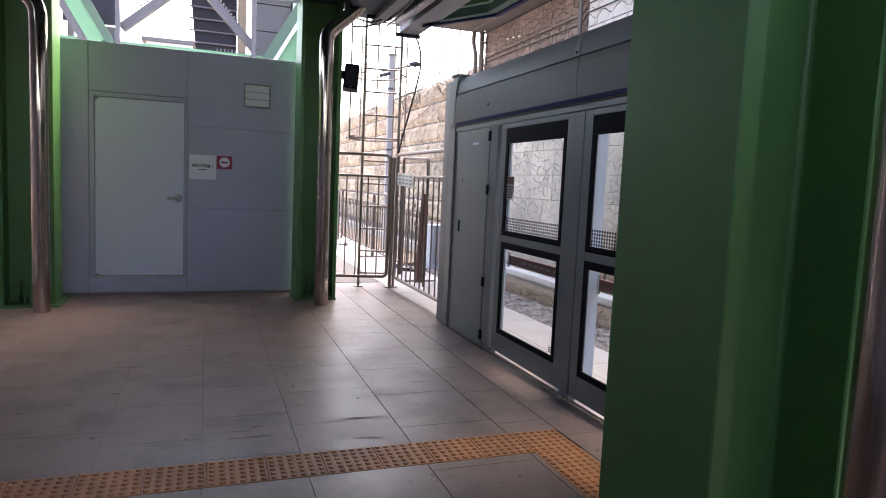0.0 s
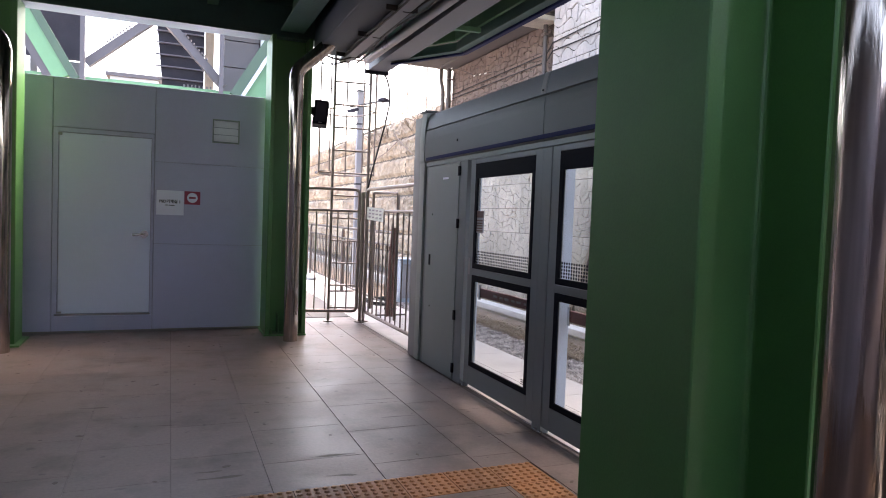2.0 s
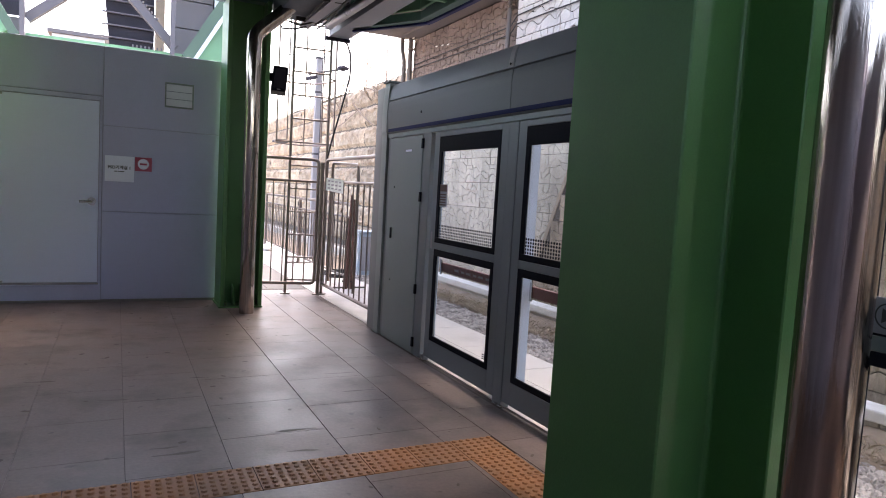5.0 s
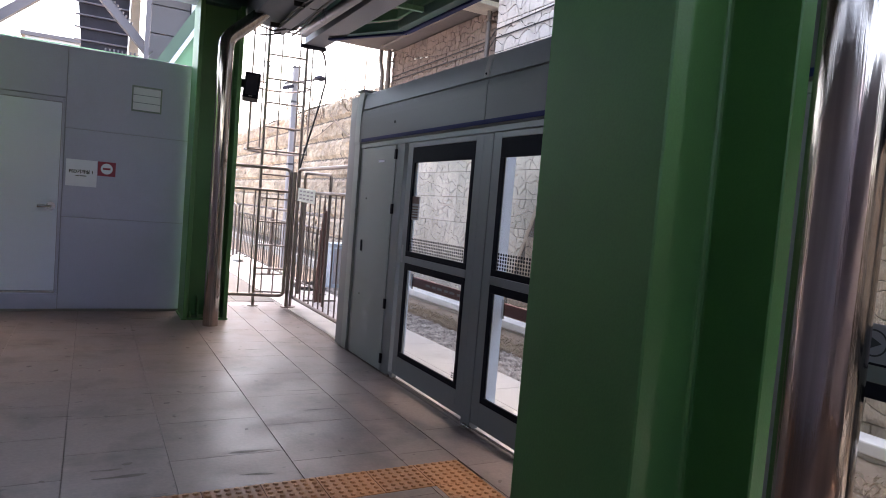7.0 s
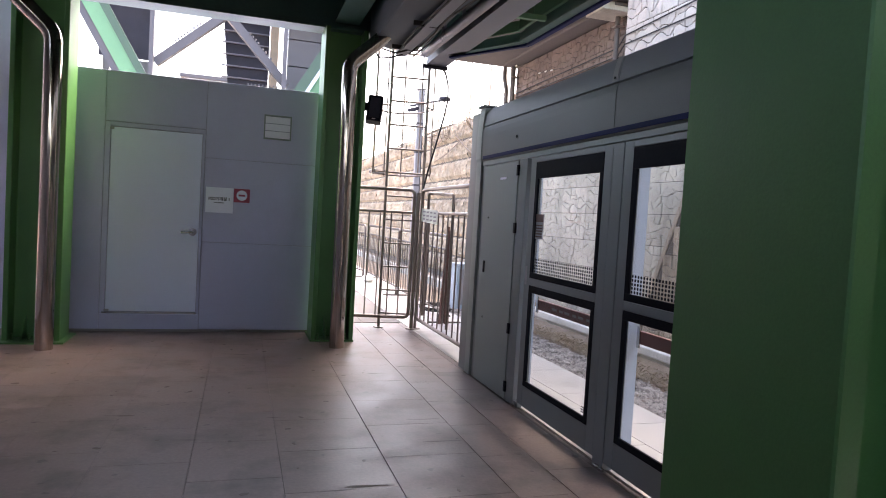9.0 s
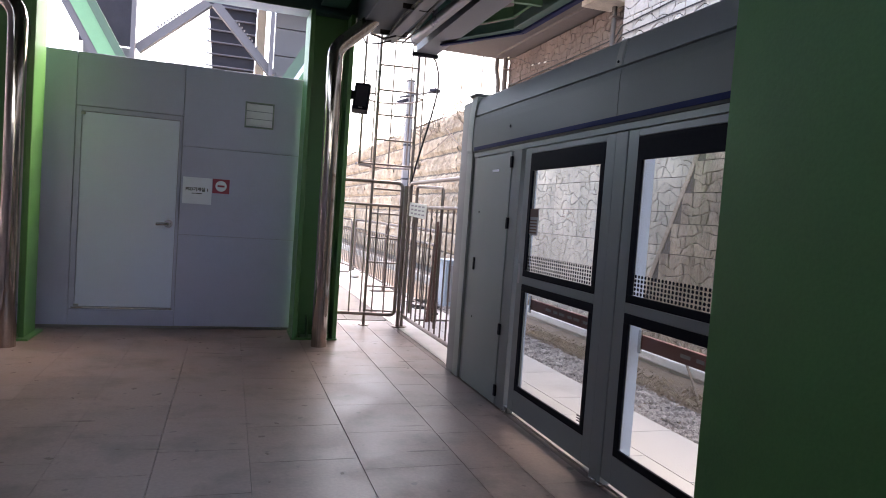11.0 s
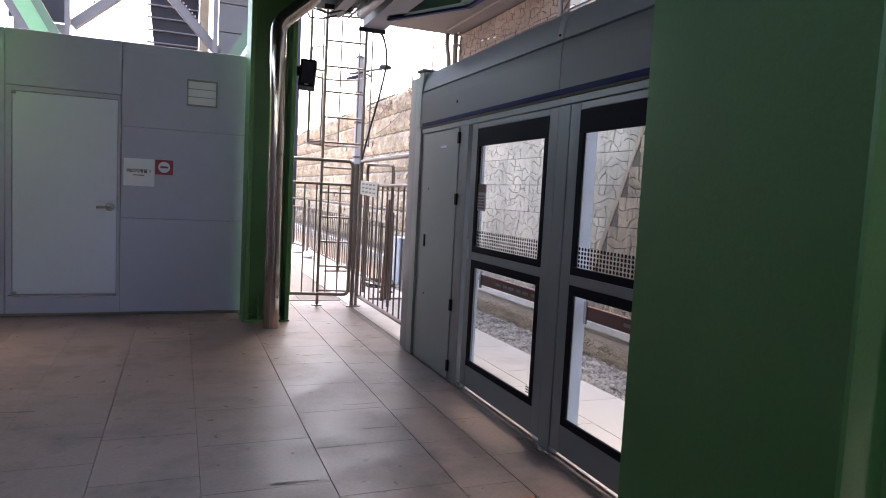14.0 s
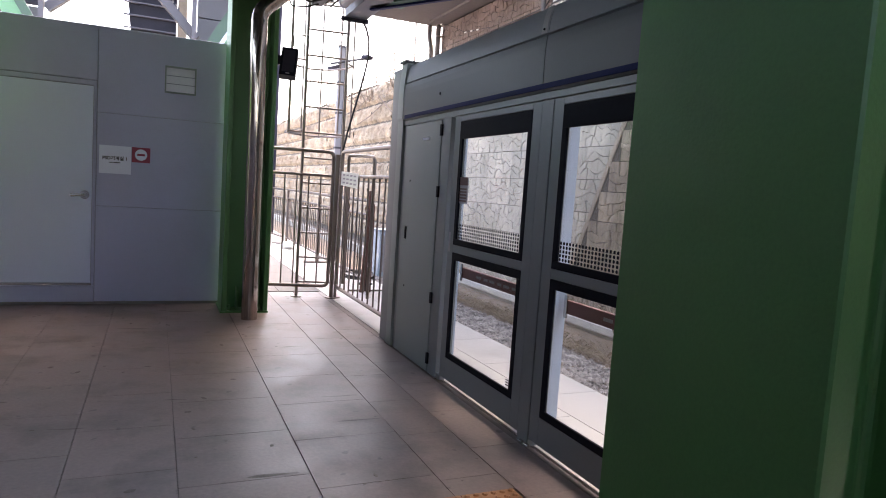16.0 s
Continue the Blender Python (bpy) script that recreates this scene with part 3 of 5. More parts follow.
for yy in (5.65, 2.2):
    part("lock_hole", tube([(PSD_X - 0.0155, yy, 2.26), (PSD_X - 0.010, yy, 2.26)], 0.013, 10), M_BLACK, psd)
part("head_rail", box((PSD_X + 0.006, -3.0, 2.062), (PSD_X + 0.24, 6.50, 2.103), 0.003), M_PSDL, psd)
POST = [(PSD_X - 0.006, 0.0), (PSD_X - 0.006, 2.10), (PSD_X - 0.016, 2.13), (PSD_X - 0.016, 2.35), (PSD_X - 0.012, 2.45), (PSD_X + 0.006, 2.63), (PSD_X + 0.27, 2.63), (PSD_X + 0.27, 0.0)]
part("end_post", prism(POST, 1, 6.505, 6.64), M_PSDL, psd)
part("end_cap", box((PSD_X - 0.018, 6.49, 2.632), (PSD_X + 0.28, 6.655, 2.655), 0.004), M_HEAD, psd)
part("return_panel", box((PSD_X + 0.004, 6.642, 0.0), (PSD_X + 0.09, 6.86, 2.60), 0.006), M_PSD, psd)


def access_panel(y0, y1):
    a = thing("access_panel", "tall pale grey service panel with black hinges", "panel", kind="structure")
    part("leaf", box((PSD_X, y0 + 0.015, 0.004), (PSD_X + 0.05, y1 - 0.06, 2.05), 0.004), M_PSDL, a)
    part("frame", box((PSD_X + 0.012, y1 - 0.056, 0.0), (PSD_X + 0.06, y1 + 0.02, 2.06), 0.003), M_PSD, a)
    part("frame", box((PSD_X + 0.0045, y0 - 0.16, 0.0), (PSD_X + 0.06, y0 + 0.008, 2.06), 0.003), M_PSD, a)
    for z in (1.97, 1.48, 0.62, 0.12):
        part("hinge", box((PSD_X - 0.012, y0 - 0.012, z - 0.045), (PSD_X + 0.01, y0 + 0.022, z + 0.045), 0.003), M_BLACK, a, "black hinge")
    part("latch", box((PSD_X - 0.008, y1 - 0.20, 1.04), (PSD_X + 0.004, y1 - 0.165, 1.15), 0.004), M_BLACK, a, "black recessed latch")
    part("name_strip", box((PSD_X - 0.0025, y0 + 0.26, 1.905), (PSD_X - 0.0005, y0 + 0.40, 1.925)), M_WHITE, a, "tiny pale printed strip")
    for z in (1.56, 0.62):
        part("lock_hole", tube([(PSD_X - 0.003, y1 - 0.22, z), (PSD_X + 0.002, y1 - 0.22, z)], 0.009, 10), M_BLACK, a)
    return a


access_panel(5.59, 6.46)


def glazed_leaf(y0, y1, open_z=0.05, dots=True, label="grey screen door leaf with two black-framed panes"):
    """A leaf whose two windows lie between y0 and y1."""
    d = thing("screen_door", label, "screen door", "screen door leaves", "structure")
    a, b = y0 - 0.10, y1 + 0.10
    X0, X1 = PSD_X + 0.004, PSD_X + 0.055
    part("stile", box((X0, a, open_z), (X1, y0, 2.055), 0.003), M_PSD, d)
    part("stile", box((X0, y1, open_z), (X1, b, 2.055), 0.003), M_PSD, d)
    part("rail", box((X0, y0, open_z), (X1, y1, 0.215), 0.003), M_PSD, d)
    part("rail", box((X0, y0, 1.032), (X1, y1, 1.088), 0.003), M_PSD, d)
    part("rail", box((X0, y0, 2.015), (X1, y1, 2.055), 0.003), M_PSD, d)
    for z0, z1, lo, hi in ((0.217, 1.030, 0.045, 0.055), (1.090, 2.013, 0.045, 0.13)):
        f = bmesh.new()
        x0, x1 = X0 - 0.002, X0 + 0.014
        box((x0, y0, z0), (x1, y1, z0 + lo), 0.002, f)
        box((x0, y0, z1 - hi), (x1, y1, z1), 0.002, f)
        box((x0, y0, z0 + lo), (x1, y0 + 0.045, z1 - hi), 0.002, f)
        box((x0, y1 - 0.045, z0 + lo), (x1, y1, z1 - hi), 0.002, f)
        part("window_frame", f, M_BLACK, d, "black printed border")
        p = part("pane", box((X0 + 0.016, y0 + 0.002, z0 + 0.002), (X0 + 0.022, y1 - 0.002, z1 - 0.002)), M_GLASS, d, "clear glass")
        p.visible_shadow = False
    if dots:
        bm = bmesh.new()
        n = int((y1 - y0 - 0.10) / 0.0285)
        for r in range(5):
            for c in range(n):
                cy, cz, hw, hh = y0 + 0.058 + c * (y1 - y0 - 0.116) / (n - 1), 1.148 + r * 0.0235, 0.0092, 0.0088
                vs = [bm.verts.new((X0 + 0.0135, cy + hw * u, cz + hh * v)) for u, v in
                      ((-1, -.5), (-.5, -1), (.5, -1), (1, -.5), (1, .5), (.5, 1), (-.5, 1), (-1, .5))]
                bm.faces.new(vs)
        part("dot_band", bm, M_BLACK, d, "five rows of small black warning dots", kind="stuff")
    return d


far_leaf = glazed_leaf(4.222, 5.250, 0.05)
part("stile_label", box((PSD_X + 0.0015, 5.296, 1.03), (PSD_X + 0.0035, 5.33, 1.18)), M_LABEL, far_leaf, "small faded sticker")
glazed_leaf(2.862, 3.890, 0.05)
third = glazed_leaf(0.50, 1.533, 0.03, False, "grey screen door leaf with sticker band on its pane")
part("mullion", box((PSD_X + 0.001, 3.995, 0.0), (PSD_X + 0.07, 4.118, 2.056), 0.004), M_PSD, psd)
part("pocket_panel", box((PSD_X, 1.64, 0.0), (PSD_X + 0.06, 2.755, 2.056), 0.004), M_PSD, psd)
# unseen leaves and mullions added southwards to let low light in
glazed_leaf(-0.86, 0.168, 0.03)
glazed_leaf(-2.22, -1.192, 0.03)
part("mullion", box((PSD_X + 0.001, 0.272, 0.0), (PSD_X + 0.07, 0.396, 2.056), 0.004), M_PSD, psd)
part("mullion", box((PSD_X + 0.001, -1.088, 0.0), (PSD_X + 0.07, -0.964, 2.056), 0.004), M_PSD, psd)
part("pocket_panel", box((PSD_X, -4.1, 0.0), (PSD_X + 0.06, -2.324, 2.056), 0.004), M_PSD, psd)
part("sticker_band", box((PSD_X - 0.002, 0.55, 1.10), (PSD_X + 0.001, 1.50, 1.235)), M_LAMP, third, "grey sticker band")


def ring(y, z, r, w, x, material, name, label=""):
    bm = bmesh.new()
    n = 28
    a = [bm.verts.new((x, y + r * math.cos(k * math.tau / n), z + r * math.sin(k * math.tau / n))) for k in range(n)]
    b = [bm.verts.new((x, y + (r - w) * math.cos(k * math.tau / n), z + (r - w) * math.sin(k * math.tau / n))) for k in range(n)]
    for k in range(n):
        bm.faces.new((a[k], a[(k + 1) % n], b[(k + 1) % n], b[k]))
    return part(name, bm, material, third, label)


ring(1.435, 1.168, 0.048, 0.006, PSD_X - 0.0035, M_INK, "arrow_ring")
arrow = bmesh.new()
arrow.faces.new([arrow.verts.new((PSD_X - 0.0035, 1.435 + a, 1.168 + b)) for a, b in ((0.022, 0.028), (0.022, -0.028), (-0.028, 0.0))])
part("arrow_mark", arrow, M_INK, third)
for yy in (1.30, 1.165):
    ring(yy, 1.168, 0.048, 0.006, PSD_X - 0.0035, M_RED, "warning_ring", "red ring of a warning sign")
part("warning_slash", beam((PSD_X - 0.0035, 1.33, 1.20), (PSD_X - 0.0035, 1.27, 1.136), 0.001, 0.006, up=(1, 0, 0)), M_RED, third)
badge = tagged(new("number_badge", mesh_of("number_badge", tube([(PSD_X - 0.018, 1.385, 2.232), (PSD_X - 0.012, 1.385, 2.232)], 0.038, 24), M_BLACK)),
               "small round black badge on the header", "badge")
part("print_bar", box((PSD_X - 0.0195, 1.362, 2.225), (PSD_X - 0.0183, 1.408, 2.239)), M_WHITE, badge, "plain pale bar")

sticker = thing("warning_sticker", "small brown warning sticker on the glass", "sticker")
part("sheet", box((PSD_X + 0.010, 5.075, 1.405), (PSD_X + 0.0165, 5.225, 1.60)), M_LABEL, sticker)
part("head_band", box((PSD_X + 0.008, 5.075, 1.54), (PSD_X + 0.0098, 5.225, 1.60)), M_BUNDLE, sticker)
for k in range(5):
    part("print_bar", box((PSD_X + 0.008, 5.09, 1.42 + k * 0.022), (PSD_X + 0.0098, 5.21, 1.43 + k * 0.022)), M_BUNDLE, sticker)
mark = thing("glass_mark", "tiny black maker's mark on the glass", "mark")
for k in range(3):
    part("print_bar", box((PSD_X + 0.012, 4.285, 0.280 + k * 0.016), (PSD_X + 0.0185, 4.325, 0.286 + k * 0.016)), M_INK, mark)

guide = thing("door_sill", "dark metal sill strip under the screen doors", "sill", kind="structure")
part("sill_bar", box((PSD_X + 0.002, 4.0, 0.0), (PSD_X + 0.07, 4.12, 0.045), 0.004), M_PSD, guide)
part("sill_bar", box((PSD_X + 0.012, 5.36, 0.0), (PSD_X + 0.06, 5.43, 0.045), 0.004), M_PSD, guide)
for yy in (3.95, 4.02, 5.36):
    part("roller", box((PSD_X - 0.03, yy, 0.01), (PSD_X - 0.005, yy + 0.035, 0.03), 0.004), M_CHROME, guide)

# posts and red bars on the track side of the doors
for k, (y0, y1) in enumerate(((4.14, 4.42), (5.73, 5.79), (2.62, 2.80))):
    solid("door_post", box((PSD_X + 0.14, y0, 0.0), (PSD_X + 0.30, y1, 2.06), 0.004), M_JAMB, "pale blue-grey post behind the screen doors", "post", "structure", "rear posts")
for y0, y1 in ((2.84, 4.10), (4.46, 5.62)):
    r = thing("emergency_bar", "red-brown bar with faded white lettering behind the glass", "bar", "red bars")
    part("bar", box((2.585, y0, 0.785), (2.61, y1, 0.870), 0.004), M_REDBAR, r)
    for k in range(6):
        yy = y0 + 0.25 + k * 0.11
        part("print_bar", box((2.5825, yy, 0.818), (2.5845, yy + 0.06 + 0.02 * (k % 2), 0.838)), M_LABEL, r)
    for yy in (y0, y1 - 0.03):
        part("bracket", box((2.57, yy, 0.76), (2.583, yy + 0.03, 0.90), 0.003), M_CHROME, r)

# ---------------------------------------------------------------- beyond the screen doors
curb = thing("curb", "white-topped concrete curb of small blocks", "curb", kind="structure")
for k in range(30):
    y = -1.0 + k * 0.6
    part("curb_block", box((4.47, y + 0.004, -0.2), (4.62, y + 0.596, 0.135), 0.008), M_CURBG, curb)
part("curb_top", box((4.45, -1.0, 0.137), (4.66, 14.0, 0.225), 0.012), M_CURB, curb, "white painted coping")
part("curb_rest", box((4.47, 17.0, -0.2), (4.62, 30.0, 0.135), 0.008), M_CURBG, curb)

rnd = random.Random(7)


def pebbles(name, n, x0, x1, y0, y1, z, r0, r1, material, label):
    bm_v, bm_f = [], []
    for _ in range(n):
        x, y, r = rnd.uniform(x0, x1), rnd.uniform(y0, y1), rnd.uniform(r0, r1)
        base = len(bm_v)
        yaw = rnd.uniform(0, 6.3)
        ca, sa = math.cos(yaw), math.sin(yaw)
        for u, v, w in ((1, 0, 0), (0, 1, 0.1), (-1, 0.1, 0), (0, -1, 0), (0.1, 0, 0.8), (0.5, 0.5, 0.5), (-0.5, -0.4, 0.55)):
            u, v, w = (q * rnd.uniform(0.7, 1.25) * r for q in (u, v, w))
            bm_v.append((x + u * ca - v * sa, y + u * sa + v * ca, z + w + r * 0.15))
        for f in ((0, 5, 4), (5, 1, 4), (1, 2, 4), (2, 6, 4), (6, 3, 4), (3, 0, 4), (0, 1, 5), (2, 3, 6)):
            bm_f.append([base + i for i in f])
    me = bpy.data.meshes.new(name)
    me.from_pydata(bm_v, [], bm_f)
    me.materials.append(material)
    return tagged(new(name, me), label, "gravel", kind="stuff")


heap_v, heap_f = [], []
for i in range(151):
    for j in range(7):
        rise = (j / 6) ** 1.4
        heap_v.append((4.0 + j * 0.079, -1.0 + i * 0.1, -0.034 + 0.135 * rise + (rnd.uniform(-0.006, 0.010) if j else 0.0)))
for i in range(150):
    for j in range(6):
        a = i * 7 + j
        heap_f.append((a, a + 1, a + 8, a + 7))
me = bpy.data.meshes.new("earth_bank")
me.from_pydata(heap_v, [], heap_f)
me.materials.append(M_DIRT)
tagged(new("earth_bank", me), "dry brown earth heaped against the curb", "ground", kind="structure")
pebbles("gravel", 17000, 3.47, 4.14, -1.0, 12.0, -0.035, 0.012, 0.031, M_PEB, "loose grey ballast stones beside the paving")
pebbles("dirt_clods", 5000, 4.05, 4.45, -1.0, 14.0, 0.0, 0.008, 0.022, M_DIRT, "small brown clods of dry earth")


def blades(name, n, x0, x1, y0, y1, z, h0, h1, material, label, lean=1.0):
    v, f = [], []
    for _ in range(n):
        x, y, h = rnd.uniform(x0, x1), rnd.uniform(y0, y1), rnd.uniform(h0, h1)
        a = rnd.uniform(0, math.tau)
        dx, dy, w = math.cos(a), math.sin(a), 0.003
        b = len(v)
        l = lean * rnd.uniform(0.3, 1.2)
        v += [(x - dy * w, y + dx * w, z), (x + dy * w, y - dx * w, z), (x + dx * h * l * 0.5 + dy * w * 0.6, y + dy * h * l * 0.5 - dx * w * 0.6, z + h * 0.6),
              (x + dx * h * l, y + dy * h * l, z + h * 0.8)]
        f += [(b, b + 1, b + 2), (b, b + 2, b + 3)]
    me = bpy.data.meshes.new(name)
    me.from_pydata(v, [], f)
    me.materials.append(material)
    return tagged(new(name, me), label, "dry grass", kind="stuff")


blades("dry_grass", 4200, 4.05, 4.47, 0.0, 12.0, 0.015, 0.03, 0.09, M_STRAW, "thin flattened dry grass by the curb", 1.4)
blades("dry_grass_tufts", 700, 4.68, 4.78, 3.0, 12.0, 0.1, 0.10, 0.28, M_STRAW, "pale dry grass tufts behind the curb", 0.4)
stick = tagged(new("fallen_stick", mesh_of("fallen_stick", tube([(4.15, 5.35, 0.0), (4.35, 5.75, 0.18), (4.50, 6.15, 0.42)], 0.012, 7), M_TWIG)),
               "thin pale stick leaning on the curb", "stick")

# stamped stone walls


def cells(nx, ny, w, h, rng, jitter, wave):
    """Stone outlines on a panel w x h: wavy courses cut into uneven lengths, straight at the rim."""
    out = []
    cols = 14

    def course(j, u):
        if j in (0, ny):
            return j * h / ny
        return (j + wave * math.sin(u / w * math.tau * (1 + j % 2) + j * 1.9) * 0.32 + wave * shifts[j] * math.sin(u / w * math.tau * 3)) * h / ny

    shifts = [rng.uniform(-0.25, 0.25) for _ in range(ny + 1)]
    for j in range(ny):
        cuts = [0.0]
        k = nx + rng.choice((-1, 0, 0, 1))
        for i in range(1, max(k, 1)):
            cuts.append((i + rng.uniform(-jitter, jitter)) * w / k)
        cuts.append(w)
        tilt = [0.0] + [rng.uniform(-0.06, 0.06) * w for _ in cuts[1:-1]] + [0.0]
        for i in range(len(cuts) - 1):
            a, b = cuts[i], cuts[i + 1]
            lo = [(a - tilt[i] / 2) + ((b - tilt[i + 1] / 2) - (a - tilt[i] / 2)) * q / 4 for q in range(5)]
            hi = [(a + tilt[i] / 2) + ((b + tilt[i + 1] / 2) - (a + tilt[i] / 2)) * q / 4 for q in range(5)]
            out.append([(u, course(j, u)) for u in lo] + [(u, course(j + 1, u)) for u in reversed(hi)])
    return out


def stone_panel(w, h, nx, ny, seed, gap=0.012, depth=0.03, jitter=0.2, wave=0.8):
    """Mesh data of a stamped panel: a backing and raised uneven stones; x along, y up, z outwards."""
    rng = random.Random(seed)
    v, f = [], []

    def quad_box(x0, y0, x1, y1, z0, z1):
        b = len(v)
        v.extend([(x0, y0, z1), (x1, y0, z1), (x1, y1, z1), (x0, y1, z1)])
        f.append((b, b + 1, b + 2, b + 3))

    quad_box(0, 0, w, h, -0.02, 0.0)
    for poly in cells(nx, ny, w, h, rng, jitter, wave):
        cx, cy = sum(p[0] for p in poly) / len(poly), sum(p[1] for p in poly) / len(poly)
        b, n = len(v), len(poly)
        sx = 1 - 2 * gap / max(max(p[0] for p in poly) - min(p[0] for p in poly), 0.05)
        sy = 1 - 2 * gap / max(max(p[1] for p in poly) - min(p[1] for p in poly), 0.05)
        dz = depth * rng.uniform(0.65, 1.1)
        tx, ty = rng.uniform(-0.06, 0.06), rng.uniform(-0.06, 0.06)
        for s, z in ((1.0, 0.001), (0.965, 1.0)):
            for x, y in poly:
                px, py = cx + (x - cx) * sx * s, cy + (y - cy) * sy * s
                v.append((px, py, z if z < 0.01 else dz + (px - cx) * tx + (py - cy) * ty + rng.uniform(-0.004, 0.004)))
        v.append((cx, cy, dz + rng.uniform(0, 0.008)))
        for k in range(n):
            k2 = (k + 1) % n
            f.append((b + k, b + k2, b + n + k2, b + n + k))
            f.append((b + n + k, b + n + k2, b + 2 * n))
    return v, f


def panel_mesh(name, material, *args, **kw):
    v, f = stone_panel(*args, **kw)
    me = bpy.data.meshes.new(name)
    me.from_pydata(v, [], f)
    me.materials.append(material)
    me.materials.append(M_STONEG if material in (M_SHADED, M_PIER) else M_STONEJ)
    me.polygons[0].material_index = 1
    return me


def facing_track(x, y, z):
    """A pose that lays a panel on a wall facing the platform: along -y, up z, out -x."""
    return Matrix(((0, 0, -1, x), (-1, 0, 0, y), (0, 1, 0, z), (0, 0, 0, 1)))


def joined(name, mesh_list, poses, material, parent, label):
    v, f = [], []
    for me, m in zip(mesh_list, poses):
        b = len(v)
        v += [tuple(m @ q.co) for q in me.vertices]
        f += [[b + i for i in p.vertices] for p in me.polygons]
    out = bpy.data.meshes.new(name)
    out.from_pydata(v, [], f)
    out.materials.append(material)
    ob = new(name, out)
    ob.parent = parent
    return tagged(ob, label, kind="stuff")


WX = 5.22
pale = thing("wall_track_side", "pale stamped-stone concrete retaining wall behind the track", "retaining wall", kind="structure")
part("wall_core", box((WX + 0.004, -9.0, -0.3), (WX + 0.45, 12.70, 4.62)), M_STONEJ, pale)
PW, PH = 0.78, 0.41
pale_meshes = [panel_mesh("panel", M_STONE, PW, PH, 5, 4, 30 + k, gap=0.0042, depth=0.016, jitter=0.45, wave=1.25) for k in range(5)]
shaded_meshes = [panel_mesh("panel", M_SHADED, PW, PH, 8, 4, 130 + k, gap=0.0045, depth=0.016, jitter=0.45, wave=0.7) for k in range(4)]
pier_meshes = [panel_mesh("panel", M_PIER, PW, PH, 5, 3, 170 + k, gap=0.0055, depth=0.014, jitter=0.45, wave=1.0) for k in range(4)]
near_list, rest = [], []
for i in range(27):
    for j in range(12):
        y1, z = 12.70 - i * PW, -0.30 + j * PH
        m = facing_track(WX, y1, z)
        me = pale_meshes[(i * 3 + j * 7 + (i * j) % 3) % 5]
        # panels below the deck get the stone with shade in its colour
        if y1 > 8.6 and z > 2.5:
            me = shaded_meshes[(i + 3 * j) % 4]
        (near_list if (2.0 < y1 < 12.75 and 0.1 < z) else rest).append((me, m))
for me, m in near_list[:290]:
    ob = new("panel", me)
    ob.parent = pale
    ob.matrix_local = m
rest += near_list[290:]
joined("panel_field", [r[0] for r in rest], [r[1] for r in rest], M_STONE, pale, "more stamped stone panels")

# nearer brown retaining wall with a raking end
brown = thing("wall_raking", "brown weathered stamped-stone wall with a raking end", "retaining wall", kind="structure")


def rake(z):
    return 7.72 - 0.46 * z


bw = bmesh.new()
prism([(-9.0, -0.2), (rake(-0.2), -0.2), (rake(3.3), 3.3), (-9.0, 3.3)], 0, 4.905, WX - 0.02, bw)
part("wall_core", bw, M_STONEJ, brown)
prism_bm = prism([(rake(-0.2) - 0.055, -0.2), (rake(-0.2) + 0.012, -0.2), (rake(3.3) + 0.012, 3.3), (rake(3.3) - 0.055, 3.3)], 0, 4.895, WX - 0.03)
part("raking_edge", prism_bm, M_BROWN, brown, "weathered raking edge strip")
BH = 0.34
brown_meshes = {}
for j in range(10):
    z = -0.1 + j * BH
    end = rake(z + BH) - 0.06
    y = end
    i = 0
    while y > -5.0:
        w = 0.92
        key = (i + 2 * j) % 4
        if key not in brown_meshes:
            brown_meshes[key] = panel_mesh("panel", M_BROWN, w, BH, 5, 3, 60 + key, gap=0.0042, depth=0.024, jitter=0.45, wave=1.0)
        ob = new("panel", brown_meshes[key])
        ob.parent = brown
        ob.matrix_local = facing_track(4.90, y, z)
        y -= w
        i += 1
part("wall_cap", box((4.88, -9.0, 3.302), (WX - 0.02, rake(3.3) + 0.02, 3.36), 0.01), M_CONC, brown)

# bridge slab over the wall, with pipes
deck = thing("bridge_deck", "plain grey concrete bridge slab over the wall", "bridge", kind="structure")
part("slab", box((3.35, 8.45, 4.68), (12.0, 13.0, 5.4), 0.03), M_SOFFIT, deck)
part("soffit_beam", box((4.9, 8.6, 4.63), (5.2, 12.6, 4.678), 0.01), M_SOFFIT, deck)
part("corbel", box((4.72, 8.62, 4.56), (5.19, 9.1, 4.676), 0.01), M_STONE, deck, "pale concrete corbel")
pier = thing("wall_pier", "pale stamped concrete end pier of the bridge wall", "pier", kind="structure")
part("pier_core", box((4.98, 4.0, 3.40), (WX - 0.012, 8.40, 7.2), 0.01), M_STONEJ, pier)
for i in range(5):
    for j in range(9):
        ob = new("panel", pier_meshes[(i * 2 + j) % 4])
        ob.parent = pier
        ob.matrix_local = facing_track(4.975, 8.38 - i * PW, 3.42 + j * PH)
for y, x, r, label in ((8.86, WX - 0.11, 0.036, "pale vertical rain pipe on the stone wall"), (12.62, WX - 0.12, 0.05, "brown vertical rain pipe at the wall corner")):
    d = thing("rain_pipe", label, "pipe")
    part("pipe", tube([(x, y, 2.5), (x, y, 4.63)], r, 12), M_PIPE, d, smooth=True)
    for z in (3.2, 4.4):
        part("clip", box((x - 0.05, y - 0.05, z), (WX + 0.0, y + 0.05, z + 0.03)), M_RAIL, d)
d = thing("rain_pipe", "bent dark rain pipe hanging beside the bridge slab", "pipe")
part("pipe", tube(rounded([(5.05, 12.94, 4.68), (5.05, 12.94, 4.45), (5.05, 12.80, 4.2), (5.05, 12.80, 3.0)], 0.08), 0.045, 12), M_PIPE, d, smooth=True)
